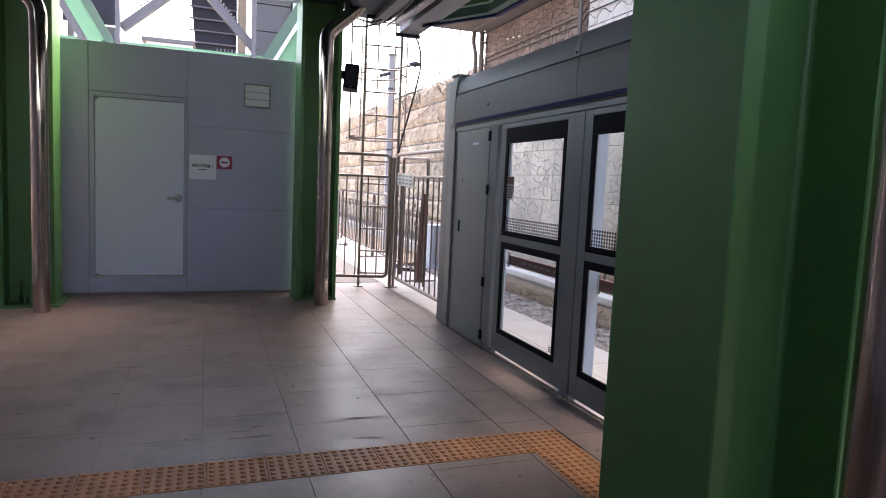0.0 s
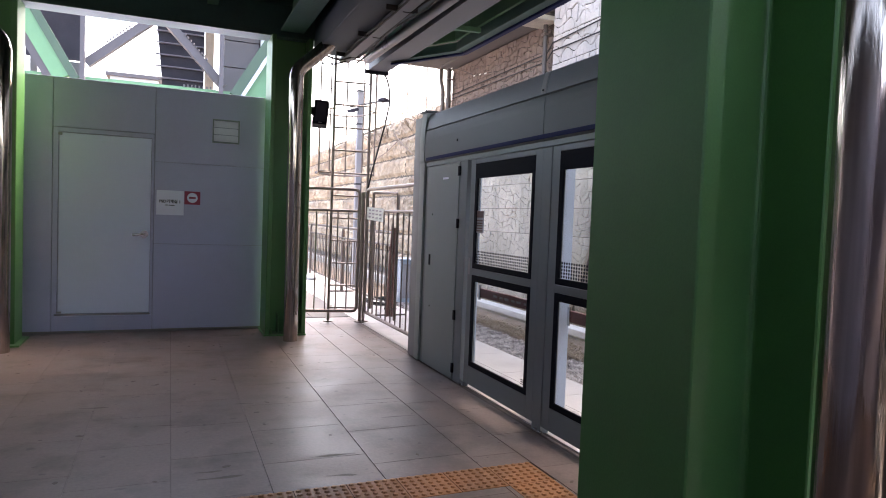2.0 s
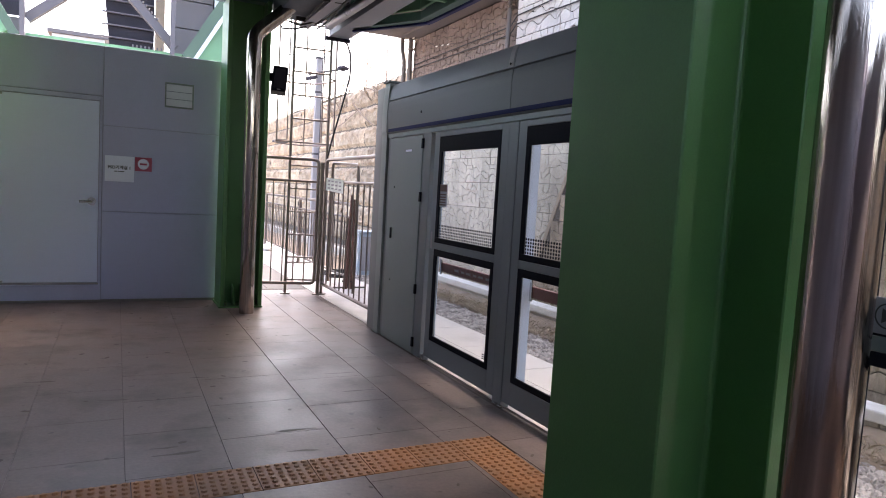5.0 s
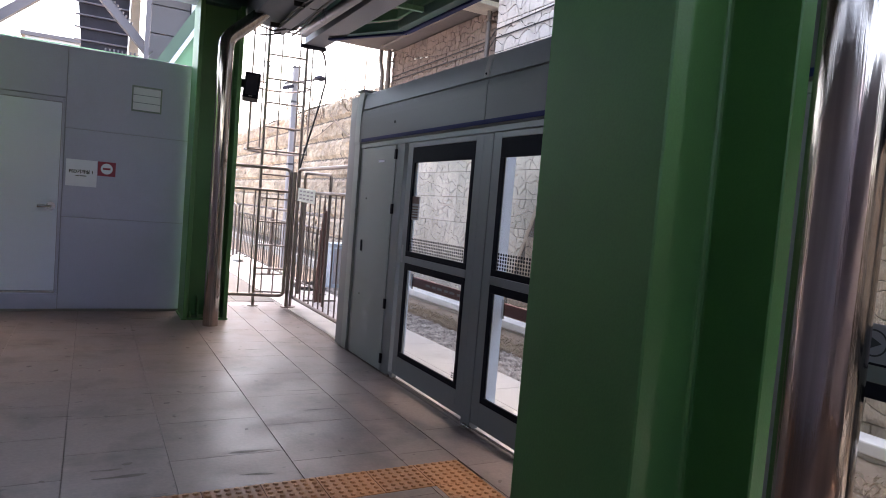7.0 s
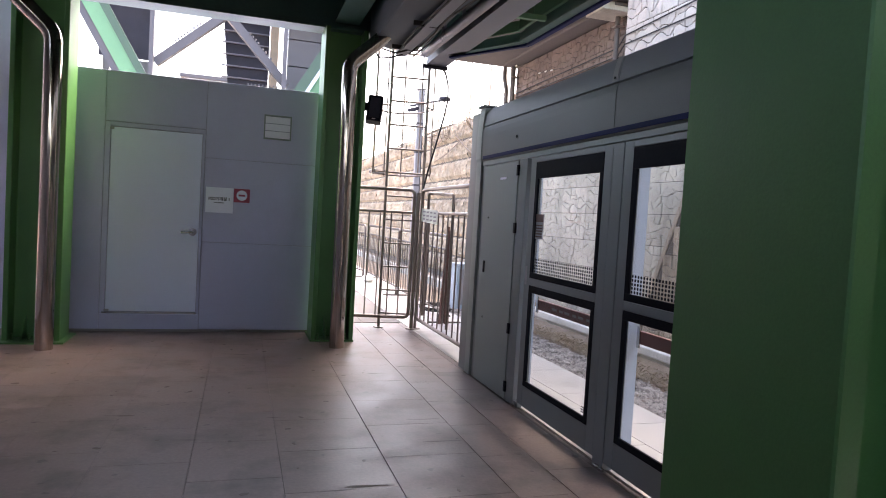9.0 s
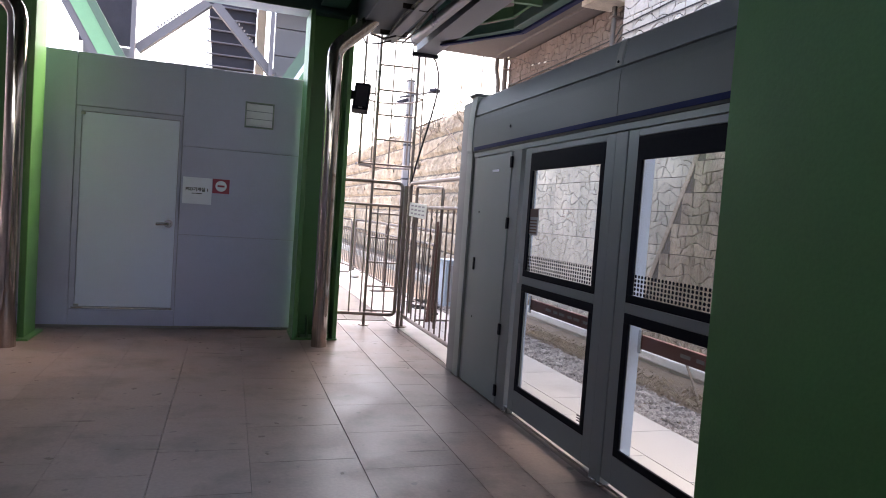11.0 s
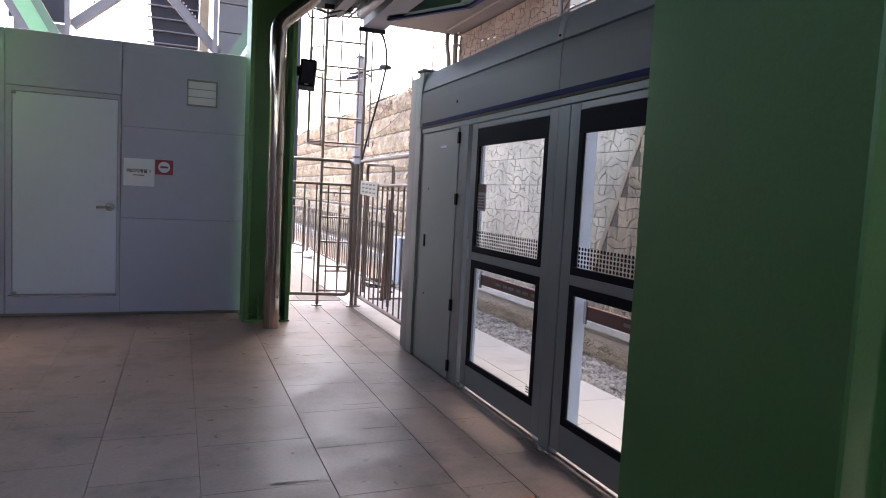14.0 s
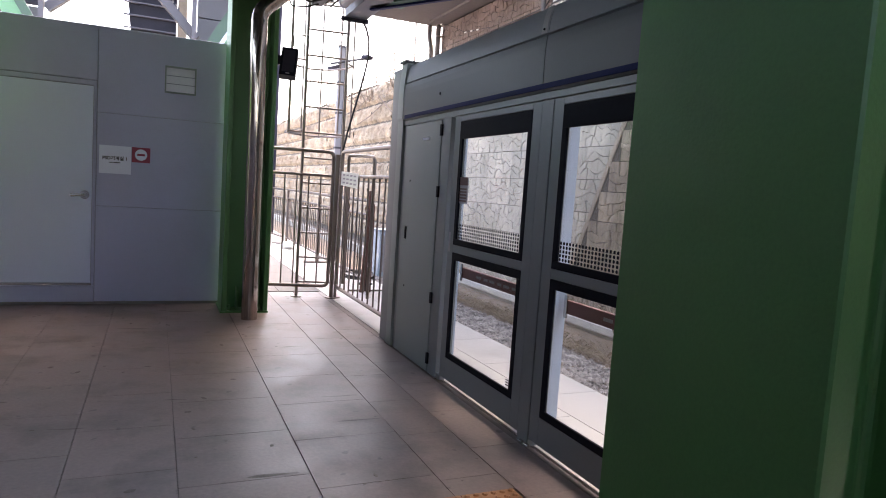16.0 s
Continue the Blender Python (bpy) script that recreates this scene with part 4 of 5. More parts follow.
for z0, zm, z1 in ((4.10, 4.14, 4.30), (4.02, 4.02, 4.02)):
    w = thing("wall_cable", "thin dark cable along the stone wall", "cable", "wall cables")
    part("cable", tube([(WX - 0.04, 12.6, z0), (WX - 0.05, 8.9, zm), (4.94, 8.36, zm + 0.01), (4.93, 3.0, z1)], 0.010, 6), M_CABLE, w)
strand = thing("insulator_wire", "thin wire strung with small white insulators", "wire")
part("wire", tube([(5.1, 12.9, 4.66), (5.1, 12.4, 4.60), (5.1, 11.9, 4.45), (5.1, 11.4, 4.26), (5.1, 10.9, 4.21), (5.17, 10.6, 4.2)], 0.004, 5), M_CABLE, strand)
for y, z in ((12.7, 4.64), (12.5, 4.615), (11.38, 4.256), (11.13, 4.235), (10.9, 4.21)):
    part("insulator", tube([(5.1, y - 0.03, z), (5.1, y + 0.03, z)], 0.013, 8), M_CURB, strand, "white ceramic insulator")

# embankment wall running on into the distance
bank = thing("embankment_wall", "sunlit tan stamped-stone embankment wall along the platform", "retaining wall", kind="structure")
part("wall_core", box((5.42, 12.72, -0.3), (6.2, 60.0, 4.10)), M_STONEJ, bank)


def rough_panel(w, h, seed):
    """A long rock-faced course: an uneven grid, its rim drawn back to the joint."""
    rng = random.Random(seed)
    nx, ny = 22, 5
    v, f = [], []
    for j in range(ny + 1):
        for i in range(nx + 1):
            rim = -0.35 if j in (0, ny) else 1.0
            v.append((i * w / nx, j * h / ny, rim * (0.055 + rng.uniform(-0.03, 0.03) + 0.02 * math.sin(i * 0.9 + seed))))
    for j in range(ny):
        for i in range(nx):
            a = j * (nx + 1) + i
            f.append((a, a + 1, a + nx + 2, a + nx + 1))
    me = bpy.data.meshes.new("panel")
    me.from_pydata(v, [], f)
    me.materials.append(M_BANK)
    return me


bank_meshes = [rough_panel(1.6, 0.5, 90 + k) for k in range(4)]
rest = []
for i in range(29):
    for j in range(8):
        m = facing_track(5.415, 14.35 + i * 1.6, 0.10 + j * 0.5)
        me = bank_meshes[(i * 3 + 2 * j + (i * j) % 3) % 4]
        if i < 9:
            ob = new("panel", me)
            ob.parent = bank
            ob.matrix_local = m
        else:
            rest.append((me, m))
joined("panel_field", [r[0] for r in rest], [r[1] for r in rest], M_BANK, bank, "farther stone panels")
slope_v, slope_f = [], []
for i in range(40):
    for j in range(8):
        slope_v.append((5.44 + j * 0.5 + rnd.uniform(-0.05, 0.05), 12.8 + i * 1.2, 4.09 + j * 0.14 + rnd.uniform(-0.05, 0.09)))
for i in range(39):
    for j in range(7):
        a = i * 8 + j
        slope_f.append((a, a + 1, a + 9, a + 8))
me = bpy.data.meshes.new("bank_slope")
me.from_pydata(slope_v, [], slope_f)
me.materials.append(M_DIRT)
tagged(new("bank_slope", me), "bare brown earth slope above the stone wall", "slope", kind="structure")


def twigs(name, n, x0, x1, y0, y1, z, h, label):
    bm = bmesh.new()
    for _ in range(n):
        x, y = rnd.uniform(x0, x1), rnd.uniform(y0, y1)
        p = Vector((x, y, z))
        d = Vector((rnd.uniform(-0.7, 0.5), rnd.uniform(-0.8, 0.8), rnd.uniform(0.2, 1))).normalized()
        pts = [p]
        for _k in range(4):
            d = (d + Vector((rnd.uniform(-0.3, 0.3), rnd.uniform(-0.3, 0.3), rnd.uniform(-0.35, 0.25)))).normalized()
            pts.append(pts[-1] + d * h * rnd.uniform(0.15, 0.35))
        tube(pts, rnd.uniform(0.006, 0.015), 5, bm)
    return solid(name, bm, M_TWIG, label, "brushwood", "stuff")


twigs("brushwood", 45, 5.5, 6.6, 13.0, 22.0, 4.14, 0.55, "tangle of bare twigs on the wall top")
twigs("wall_creeper", 26, 5.25, 5.40, 14.0, 20.0, 3.7, 0.8, "bare dry creeper hanging on the stone wall")

wire = thing("wire_fence", "thin wire fence on top of the embankment", "fence", kind="structure")
for k in range(16):
    y = 13.0 + k * 1.5
    part("post", tube([(5.9, y, 4.1), (5.9, y, 6.3)], 0.02, 6), M_RAIL, wire)
for z in (4.6, 5.1, 5.6, 6.2):
    part("wire", tube([(5.9, 12.9, z), (5.9, 24.0, z - 0.03), (5.9, 36.0, z)], 0.006, 5), M_RAIL, wire)

stick_rows = (((5.3, 16.78, 3.76), (5.3, 15.18, 3.09)), ((5.25, 19.01, 3.52), (5.3, 17.42, 3.89)), ((5.25, 18.44, 3.14), (5.3, 16.35, 3.54)))
for p, q in stick_rows:
    stick = thing("leaning_stick", "thin pale bare stick leaning on the embankment", "stick", "embankment sticks")
    part("stick", tube([p, ((p[0] + q[0]) / 2, (p[1] + q[1]) / 2, (p[2] + q[2]) / 2 - 0.05), q], 0.013, 6), M_STICK, stick, smooth=True)

# ---------------------------------------------------------------- fence, ladder, barriers
fence = thing("fence", "stainless tube fence across the platform end", "fence", kind="structure")


def fence_run(end, corner, n, top, mid, low):
    """A bay whose outer tube turns down at the corner, with a middle rail and upright bars below it."""
    end, corner = Vector(end), Vector(corner)
    up = Vector((0, 0, 1))
    loop = rounded([end + up * top, corner + up * top, corner + up * low, end + up * low], 0.075)
    part("frame_tube", tube(loop, 0.024, 12), M_RAIL, fence, smooth=True)
    part("middle_rail", tube([end + up * mid, corner + up * mid], 0.019, 12), M_RAIL, fence, smooth=True)
    for k in range(1, n):
        q = end + (corner - end) * (k / n)
        part("bar", tube([q + up * low, q + up * mid], 0.010, 8), M_RAIL, fence)


fence_run((1.30, 9.32, 0), (2.325, 9.10, 0), 7, 1.89, 1.585, 0.155)
fence_run((2.44, 6.90, 0), (2.425, 9.04, 0), 11, 1.90, 1.59, 0.155)
for x, y, top in ((2.375, 9.08, 1.86), (2.44, 6.93, 1.9), (1.32, 9.33, 1.89)):
    upright = part("post", tube([(x, y, 0), (x, y, top)], 0.027, 14), M_RAIL, fence, smooth=True)
    part("foot_plate", tube([(x, y, 0.0), (x, y, 0.012)], 0.075, 16), M_RAIL, upright)
part("gate_frame", tube(rounded([(2.50, 9.0, 0.2), (2.50, 9.0, 1.86), (2.50, 7.9, 1.82), (2.50, 7.9, 0.2)], 0.08), 0.020, 10), M_RAIL, fence, smooth=True)
tag = thing("hanging_notice", "pale printed notice board tied along the fence rail", "notice")
part("sheet", beam((2.402, 8.96, 1.565), (2.398, 8.18, 1.535), 0.004, 0.175), M_NOTICE, tag)
for r in range(3):
    for k in range(4):
        y, z = 8.86 - k * 0.165, 1.502 + r * 0.048 - k * 0.006
        part("print_bar", box((2.394, y - 0.10, z), (2.397, y, z + 0.020)), M_LABEL, tag)

ladder = thing("cage_ladder", "tall steel ladder with a wire safety cage", "ladder")
LA, LB = Vector((1.945, 9.21, 0)), Vector((2.435, 9.11, 0))
for p in (LA, LB):
    upright = part("rail", tube([p, p + Vector((0, 0, 4.6))], 0.020, 12), M_RAIL, ladder, smooth=True)
    part("foot_plate", tube([p, p + Vector((0, 0, 0.012))], 0.07, 16), M_RAIL, upright)
for k in range(14):
    z = 0.20 + k * 0.32
    part("rung", tube([LA + Vector((0, 0, z)), LB + Vector((0, 0, z - 0.005))], 0.013, 10), M_RAIL, ladder)
mid = (LA + LB) / 2
for k in range(4):
    z = 2.12 + k * 0.9
    hoop = [LA + Vector((0, 0, z))]
    for s in range(11):
        a = math.pi * s / 10
        hoop.append(mid + Vector((-0.04 - math.cos(a) * 0.40, math.sin(a) * 0.62 + 0.06, z)))
    hoop.append(LB + Vector((0, 0, z)))
    part("hoop", tube(hoop, 0.013, 6), M_RAIL, ladder)
for s in range(0, 11, 2):
    a = math.pi * s / 10
    q = mid + Vector((-0.04 - math.cos(a) * 0.40, math.sin(a) * 0.62 + 0.06, 0))
    part("cage_bar", tube([q + Vector((0, 0, 2.1)), q + Vector((0, 0, 4.8))], 0.011, 6), M_RAIL, ladder)

part("step_plate", box((1.775, 9.26, 2.115), (1.955, 9.62, 2.145), 0.004), M_GSTEEL, ladder, "dark perforated landing plate")

cable = thing("hanging_cable", "dark cable hanging from the tray to the fence", "cable")
part("cable", tube(rounded([(2.52, 8.73, 3.455), (2.565, 8.79, 3.45), (2.615, 8.80, 3.30), (2.628, 8.81, 3.09), (2.59, 8.86, 2.82), (2.52, 8.94, 2.45), (2.46, 9.0, 2.15), (2.42, 9.05, 1.88)], 0.05, 4), 0.012, 8),
     M_CABLE, cable, smooth=True)

pole = thing("camera_pole", "grey steel pole with small cameras on an arm", "pole")
part("shaft", box((3.545, 13.94, -0.04), (3.655, 14.06, 4.22), 0.006), M_LABEL, pole, "pale grey square shaft")
part("shaft_edge", box((3.657, 13.945, -0.04), (3.675, 14.055, 4.20)), M_GSTEEL, pole)
part("cap", box((3.53, 13.92, 4.222), (3.69, 14.08, 4.25), 0.004), M_GSTEEL, pole)
arm = part("cross_arm", tube([(3.36, 13.92, 3.86), (4.08, 13.92, 4.06)], 0.022, 8), M_GSTEEL, pole)
for x, z, tilt in ((3.42, 3.79, -24), (4.09, 4.075, 10)):
    body = box((-0.075, -0.13, -0.034), (0.075, 0.10, 0.034), 0.015)
    body.transform(pose(x, 13.90, z, 0, tilt, 20))
    part("camera_body", body, M_DARK, arm, "small dark camera housing")
for z in (2.2, 2.9, 3.5):
    part("clamp", box((3.535, 13.93, z), (3.665, 14.07, z + 0.04), 0.004), M_GSTEEL, pole)

bundle = thing("pole_bundle", "bundle of reddish-brown poles standing behind the fence", "poles")
for k, (dx, dy) in enumerate(((0, 0), (0.045, 0.03), (0.09, -0.01), (0.135, 0.02), (0.03, 0.07), (0.11, 0.06))):
    part("pole", tube([(2.90 + dx, 9.50 + dy, 0.0), (2.985 + dx * 0.45, 9.56 + dy * 0.5, 1.42 - 0.06 * ((k * 5) % 4))], 0.019, 8), M_BUNDLE, bundle)
part("binding", tube([(2.97, 9.47, 0.12), (3.06, 9.50, 0.12), (3.06, 9.62, 0.12), (2.92, 9.62, 0.12), (2.88, 9.50, 0.12)], 0.012, 6), M_CABLE, bundle)


def barrier(x, y, length, yaw, h=1.08):
    b = thing("crowd_barrier", "stainless tube crowd barrier with rounded corners", "barrier", "crowd barriers", at=(0, 0, 0))
    part("frame", tube(rounded([(0, 0, 0.0), (0, 0, h), (length, 0, h), (length, 0, 0.0)], 0.14), 0.026, 10), M_BARR, b, smooth=True)
    part("lower_rail", tube([(0, 0, 0.15), (length, 0, 0.15)], 0.018, 8), M_BARR, b)
    part("upper_rail", tube([(0, 0, h - 0.2), (length, 0, h - 0.2)], 0.016, 8), M_BARR, b)
    for k in range(1, int(length / 0.17)):
        q = k * length / int(length / 0.17)
        part("bar", tube([(q, 0, 0.15), (q, 0, h - 0.2)], 0.010, 6), M_BARR, b)
    for q in (0.0, length):
        part("foot", box((q - 0.03, -0.25, 0.0), (q + 0.03, 0.25, 0.02), 0.004), M_BARR, b)
    b.matrix_basis = pose(x, y, 0, 0, 0, yaw)
    return b


first = barrier(3.02, 9.62, 3.2, 90, 1.28)
second = barrier(3.06, 12.92, 3.45, 89.5, 1.28)
copy_thing(second, pose(3.03, 16.5, 0, 0, 0, 96))
copy_thing(second, pose(2.66, 20.0, 0, 0, 0, 90))

bag = thing("sandbag", "small white sandbag beside the crowd barrier foot", "sandbag")
lump = bmesh.new()
bmesh.ops.create_uvsphere(lump, u_segments=14, v_segments=8, radius=1.0)
for v in lump.verts:
    v.co = Vector((2.93 + v.co.x * 0.13 * (1 + 0.15 * math.sin(5 * v.co.y)), 15.3 + v.co.y * 0.28, 0.075 + v.co.z * 0.075 * (1 - 0.25 * v.co.y ** 2)))
part("bag", lump, M_CURB, bag, smooth=True)

coil = thing("cable_coil", "loose coil of dark cable lying on the paving", "cable")
loop_rows = []
for s in range(64):
    a = s * math.tau / 20
    loop_rows.append((3.28 + math.cos(a) * (0.24 + 0.02 * math.sin(s * 1.7)), 11.0 + math.sin(a) * (0.42 + 0.03 * math.cos(s)), 0.015 + 0.018 * (s // 20) + 0.01 * math.sin(s * 0.8) ** 2))
part("cable", tube(loop_rows, 0.012, 6), M_CABLE, coil, smooth=True)

ubox = thing("utility_box", "pale blue-grey metal utility box on the ground", "utility box")
chest = part("body", box((3.70, 11.2, -0.035), (4.05, 11.6, 0.735), 0.015), M_BOX, ubox)
part("lid", box((3.68, 11.18, 0.737), (4.07, 11.62, 0.775), 0.008), M_BOX, ubox)
part("door_seam", box((3.75, 11.196, 0.06), (4.0, 11.199, 0.68)), M_LABEL, chest)

# ---------------------------------------------------------------- far footbridge above the machine room
FY = 18.0
fb = thing("footbridge", "steel footbridge of grey posts and green braces", "footbridge", kind="structure")
for x in (-2.15, 0.97):
    part("post", box((x - 0.05, FY - 0.25, 0.0), (x + 0.05, FY - 0.05, 7.6)), M_GSTEEL, fb)
part("lower_chord", box((-3.6, FY, 4.30), (2.6, FY + 0.25, 4.62)), M_LGREEN, fb)
part("upper_chord", box((-3.6, FY, 6.6), (2.6, FY + 0.3, 7.0)), M_DGREEN, fb)
for a, b in (((-0.55, 6.3), (-2.10, 4.95)), ((-0.40, 6.3), (1.05, 4.75))):
    part("brace", beam((a[0], FY + 0.15, a[1]), (b[0], FY + 0.15, b[1]), 0.2, 0.22, up=(0, 1, 0)), M_GSTEEL, fb)
    for s in range(9):
        t = 0.35 + s * 0.045
        c = Vector((a[0] + (b[0] - a[0]) * t, FY + 0.03, a[1] + (b[1] - a[1]) * t + 0.15))
        part("bolt", tube([c, c + Vector((0, 0, 0.05))], 0.025, 6), M_GSTEEL, fb)
for dx, w, paint in ((-0.26, 0.20, M_GSTEEL), (0.02, 0.36, M_LGREEN), (0.29, 0.18, M_FBGREEN)):
    part("green_brace", beam((-3.60 + dx, FY - 0.15 - dx * 0.1, 6.3), (-2.58 + dx, FY - 0.15 - dx * 0.1, 4.5), w, 0.12, up=(0, 1, 0)), paint, fb)
for dx, w, paint in ((0.0, 0.24, M_FBGREEN), (0.20, 0.09, M_JAMB)):
    part("green_brace", beam((2.45 + dx, FY - 0.15 - dx * 0.1, 6.5), (1.30 + dx, FY - 0.15 - dx * 0.1, 4.5), w, 0.12, up=(0, 1, 0)), paint, fb)
part("gusset", prism([(1.55, 4.5), (2.20, 4.5), (2.20, 5.75)], 1, FY - 0.06, FY + 0.0), M_LGREEN, fb, "pale green gusset plate")
part("post", box((2.20, FY - 0.2, 0.0), (2.28, FY - 0.05, 7.6)), M_JAMB, fb)
for s in range(9):
    for x0 in (0.1,):
        part("bolt", tube([(x0 + s * 0.09, FY - 0.03, 4.62), (x0 + s * 0.09, FY - 0.03, 4.68)], 0.018, 6), M_GSTEEL, fb)
stairs = thing("stair_underside", "dark stepped underside of a far covered stair", "stairs", kind="structure")
part("back_panel", prism([(-0.62, 6.9), (-0.38, 4.3), (0.62, 4.3), (0.62, 6.9)], 1, FY + 1.4, FY + 1.5), M_DARK, stairs)
for s in range(8):
    z = 4.4 + s * 0.31
    part("slat", box((-0.6, FY + 1.30, z), (0.62, FY + 1.398, z + 0.03)), M_SLAT, stairs)
part("brown_post", box((0.64, FY + 1.2, 0.0), (0.86, FY + 1.45, 7.0)), M_TWIG, stairs)
clad = thing("far_cladding", "pale grey panel cladding of a far stair tower", "cladding", kind="structure")
for s in range(4):
    part("panel", box((1.10, FY + 0.9, 4.0 + s * 0.72), (2.02, FY + 1.0, 4.7 + s * 0.72), 0.01), M_GSTEEL, clad)
part("post", box((2.05, FY + 0.8, 0.0), (2.17, FY + 0.95, 7.0)), M_JAMB, clad)
part("backing", box((1.10, FY + 1.01, 0.0), (3.2, FY + 1.2, 7.2)), M_DARK, clad)
part("dark_panel", box((-3.5, FY + 0.9, 5.15), (-2.3, FY + 1.0, 7.2)), M_DARK, clad)
part("dark_panel", box((-3.0, FY + 0.9, 4.45), (-2.3, FY + 1.0, 5.1)), M_GSTEEL, clad)
part("leg", box((-3.4, FY + 0.9, 0.0), (-3.25, FY + 1.0, 5.15)), M_GSTEEL, clad)
house = thing("far_building", "pale far building block behind the footbridge", "building")
part("wall", box((-3.3, 40.0, -0.3), (-0.9, 44.0, 8.6)), M_JAMB, house)
part("roof", box((-3.5, 39.8, 8.602), (-0.7, 44.2, 8.8)), M_GSTEEL, house)

# walls added at the side and rear of the roofed platform to block light
solid("screen_wall", box((-3.6, 8.9, 0.0), (-2.41, 9.0, 4.1)), M_PANEL, "plain grey-blue wall added to block light beside the machine room", "wall", "structure")
solid("wall_south", box((-3.6, -4.3, 0.0), (2.3, -4.15, 3.22)), M_PANEL, "unseen grey-blue wall added to block light from the rear", "wall", "structure")
solid("wall_west", box((-3.75, -9.0, 0.0), (-3.6, 8.7, 3.68)), M_PANEL, "plain grey-blue wall added to block light from the west", "wall", "structure")

# ---------------------------------------------------------------- floor pieces
COLS = (-3.31, -2.78, -2.25, -1.72, -1.19, -0.66, -0.135, 0.378, 1.012, 1.63, 1.97, 2.30)
PHASE = (0.30, 0.12, 0.42, 0.05, 0.33, 0.10, 0.43, 0.20, 0.02, 0.58, 0.3)
tile_meshes = {}


def tile(w, l, ga, gb):
    key = (round(w, 3), round(l, 3), ga, gb)
    if key not in tile_meshes:
        g = 0.0008
        tile_meshes[key] = mesh_of("tile", box((ga, g, -0.011), (w - gb, l - g, 0.0), 0.0012), M_FLOOR)
    return tile_meshes[key]


TL = 0.632
WIDE = {0.378: 0.0014, 1.012: 0.0024, 1.63: 0.0020, 1.97: 0.0024, -0.135: 0.0014}
T0, T1 = 3.232, 3.527
for k, (x0, x1) in enumerate(zip(COLS, COLS[1:])):
    y = 4.413 - TL * 4 + (PHASE[k] - 0.02)
    while y < 9.55:
        a, b = max(y, 2.303), min(y + TL, 9.55)
        spans = [(a, b)]
        if x1 <= 1.98:
            spans = [(a, min(b, T0)), (max(a, T1), b)]
        spans = [(p, q) for p, q in spans if q - p > 0.03]
        for p, q in spans:
            ob = new("tile", tile(x1 - x0, q - p, WIDE.get(x0, 0.0006), WIDE.get(x1, 0.0006)))
            ob.parent = FLOOR
            ob.location = (x0, p, 0.0)
        y += TL
rest_v = bmesh.new()
box((-6.9, -8.9, -0.011), (-3.32, 9.5, 0.0), 0, rest_v)
box((-3.31, -8.9, -0.011), (2.30, 2.30, 0.0), 0, rest_v)
box((2.302, 6.66, -0.011), (2.36, 9.55, 0.0), 0.001, rest_v)
part("tile_field", rest_v, M_FLOOR, FLOOR, "more grey floor tiles")

tact = thing("tactile_paving", "worn orange tactile paving strip with raised dots", "tactile paving", kind="structure")


def tactile_mesh():
    bm = box((0.002, 0.002, -0.011), (0.293, 0.293, 0.002), 0.0015)
    for i in range(6):
        for j in range(6):
            c = Vector((0.026 + i * 0.0487, 0.026 + j * 0.0487, 0.002))
            rings = [[bm.verts.new(c + Vector((r * math.cos(a * math.tau / 8), r * math.sin(a * math.tau / 8), h))) for a in range(8)] for r, h in ((0.017, 0.0), (0.011, 0.008))]
            for a in range(8):
                bm.faces.new((rings[0][a], rings[0][(a + 1) % 8], rings[1][(a + 1) % 8], rings[1][a]))
            bm.faces.new(rings[1])
    return mesh_of("tile", bm, M_TACT)


TM = tactile_mesh()
for k in range(17):
    ob = new("tile", TM)
    ob.parent = tact
    ob.location = (1.955 - 0.295 * (k + 1), T0, 0.0)
for k in range(7):
    ob = new("tile", TM)
    ob.parent = tact
    ob.location = (1.955 - 0.295, T0 - 0.295 * (k + 1), 0.0)

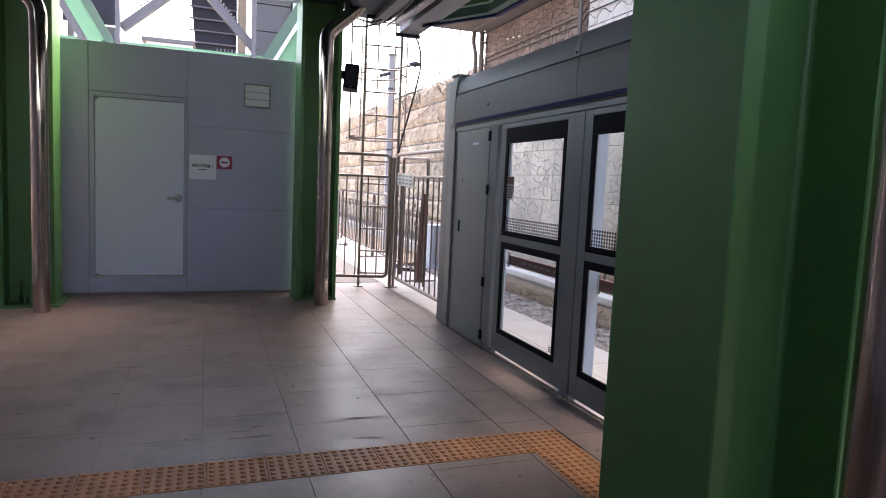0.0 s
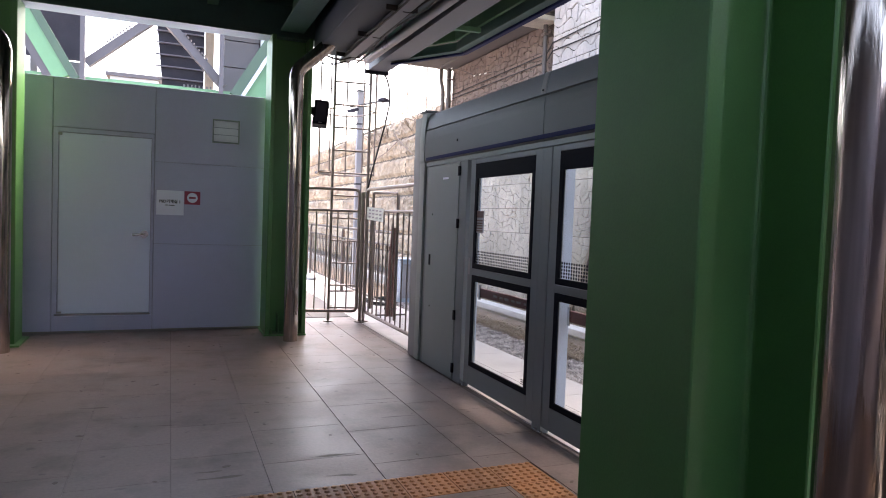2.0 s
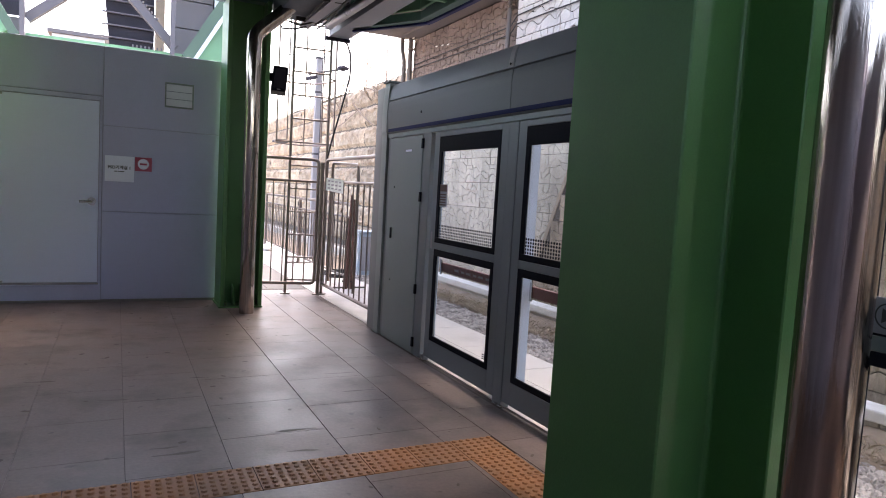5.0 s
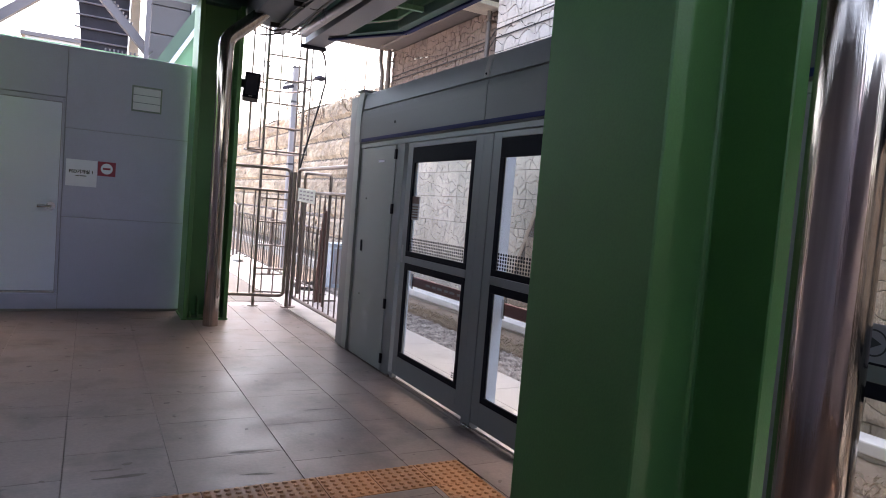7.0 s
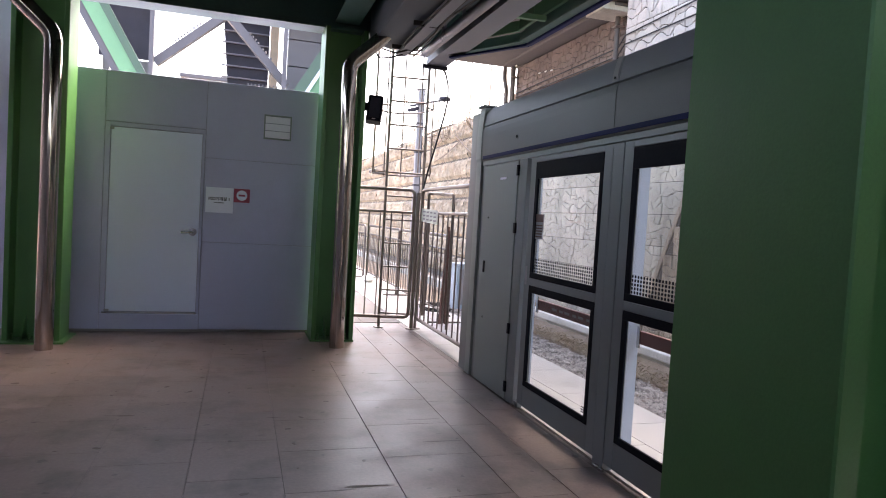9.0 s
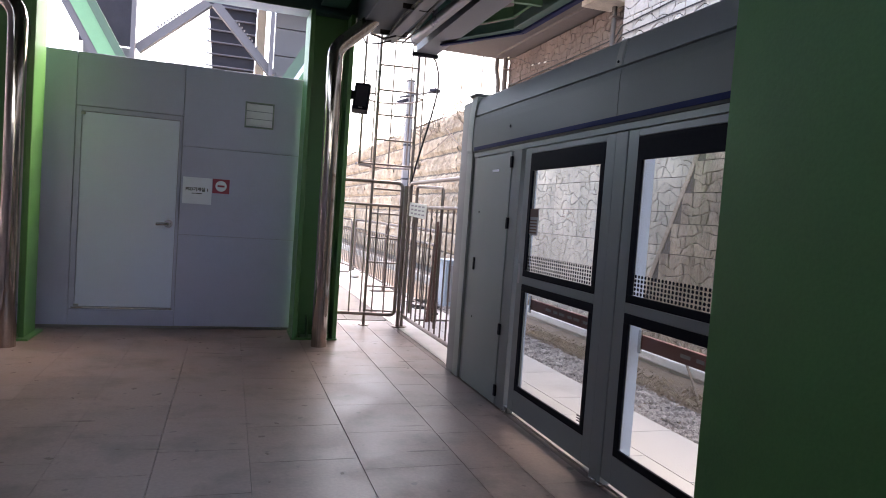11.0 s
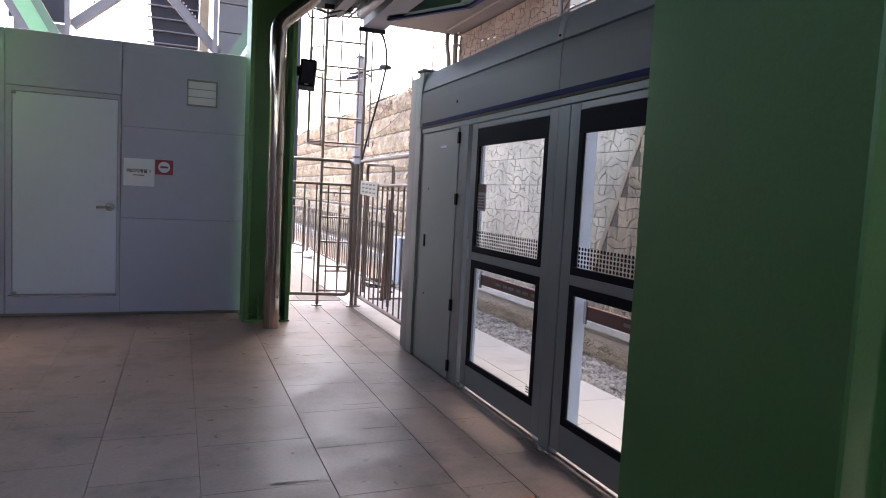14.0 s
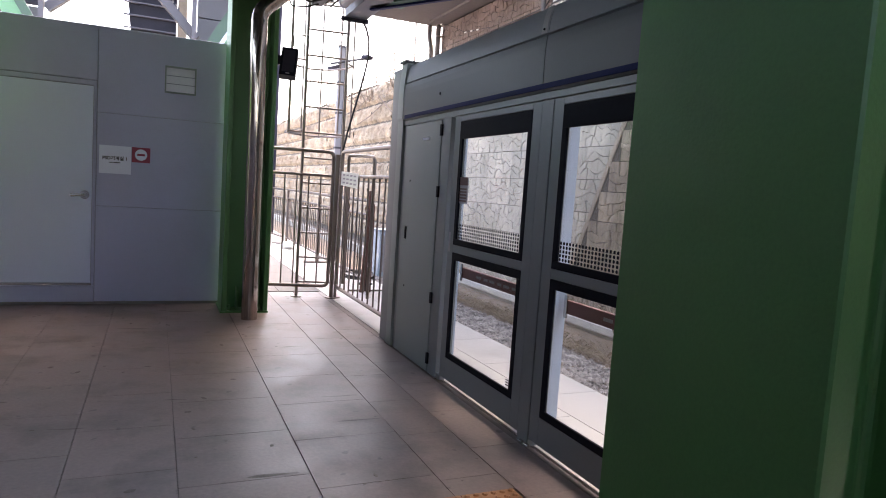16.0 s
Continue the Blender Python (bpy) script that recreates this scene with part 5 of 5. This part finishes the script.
# trodden gum and grit on the tiles
rng = random.Random(23)
gum_v, gum_f = [], []
for k in range(110):
    x, y, r = rng.uniform(-3.0, 2.2), rng.uniform(2.4, 9.4), rng.uniform(0.009, 0.024)
    if T0 - 0.05 < y < T1 + 0.05:
        continue
    base, n, turn = len(gum_v), 9, rng.uniform(0, 6.3)
    squash = rng.uniform(0.5, 1.0)
    for ring_r, h in ((1.0, 0.0003), (0.75, 0.0011)):
        for q in range(n):
            a = q * math.tau / n
            d = r * ring_r * (1 + 0.28 * math.sin(2 * a + k) + 0.15 * math.sin(5 * a + 2 * k))
            u, v = d * math.cos(a), d * squash * math.sin(a)
            gum_v.append((x + u * math.cos(turn) - v * math.sin(turn), y + u * math.sin(turn) + v * math.cos(turn), h))
    for q in range(n):
        gum_f.append((base + q, base + (q + 1) % n, base + n + (q + 1) % n, base + n + q))
    gum_f.append([base + n + q for q in range(n)])
for k in range(22):
    x, y, along, w = rng.uniform(-2.6, 2.1), rng.uniform(3.65, 9.2), rng.uniform(0.05, 0.16), rng.uniform(0.006, 0.016)
    base, n = len(gum_v), 14
    lean = rng.uniform(-0.12, 0.12)
    for q in range(n):
        a = q * math.tau / n
        u, v = along * math.cos(a), w * math.sin(a) * (1 + 0.5 * math.sin(3 * a + k) + 0.3 * math.sin(7 * a))
        gum_v.append((x + u, y + v + lean * u + 0.01 * math.sin(9 * u + k), 0.0005))
    gum_f.append([base + q for q in range(n)])
me = bpy.data.meshes.new("floor_spots")
me.from_pydata(gum_v, [], gum_f)
me.materials.append(M_GUM)
tagged(new("floor_spots", me), "small dark gum spots and scuff marks on floor tiles", "spots", kind="stuff")

paving = thing("pavement", "pale concrete paving slabs outside the screen doors", "paving", kind="structure")
part("bed", box((2.366, -6.0, -0.29), (3.47, 30.0, -0.014)), M_JOINT, paving)
SLAB = mesh_of("slab", box((0.003, 0.003, -0.013), (0.547, 0.897, 0.0), 0.003), M_SLAB)
for i in range(2):
    for k in range(28):
        ob = new("slab", SLAB)
        ob.parent = paving
        ob.location = (2.368 + i * 0.55, -4.6 + k * 0.9 + 0.45 * i, 0.0)

SLAB_GREY = mesh_of("slab", box((0.003, 0.003, -0.011), (0.547, 0.897, 0.0), 0.003), M_ENDSLAB)
for i in range(5):
    for k in range(15):
        ob = new("slab", SLAB_GREY)
        ob.parent = bpy.data.objects["platform_end"]
        ob.location = (-0.40 + i * 0.55, 9.606 + k * 0.9, 0.0)

edge = thing("edge_strip", "yellow tactile warning tiles on the outer paving", "tactile paving", kind="structure")
for k in range(4):
    part("tile", box((3.02, 0.85 + k * 0.3, -0.012), (3.31, 1.14 + k * 0.3, 0.006), 0.002), M_YELLOW, edge)
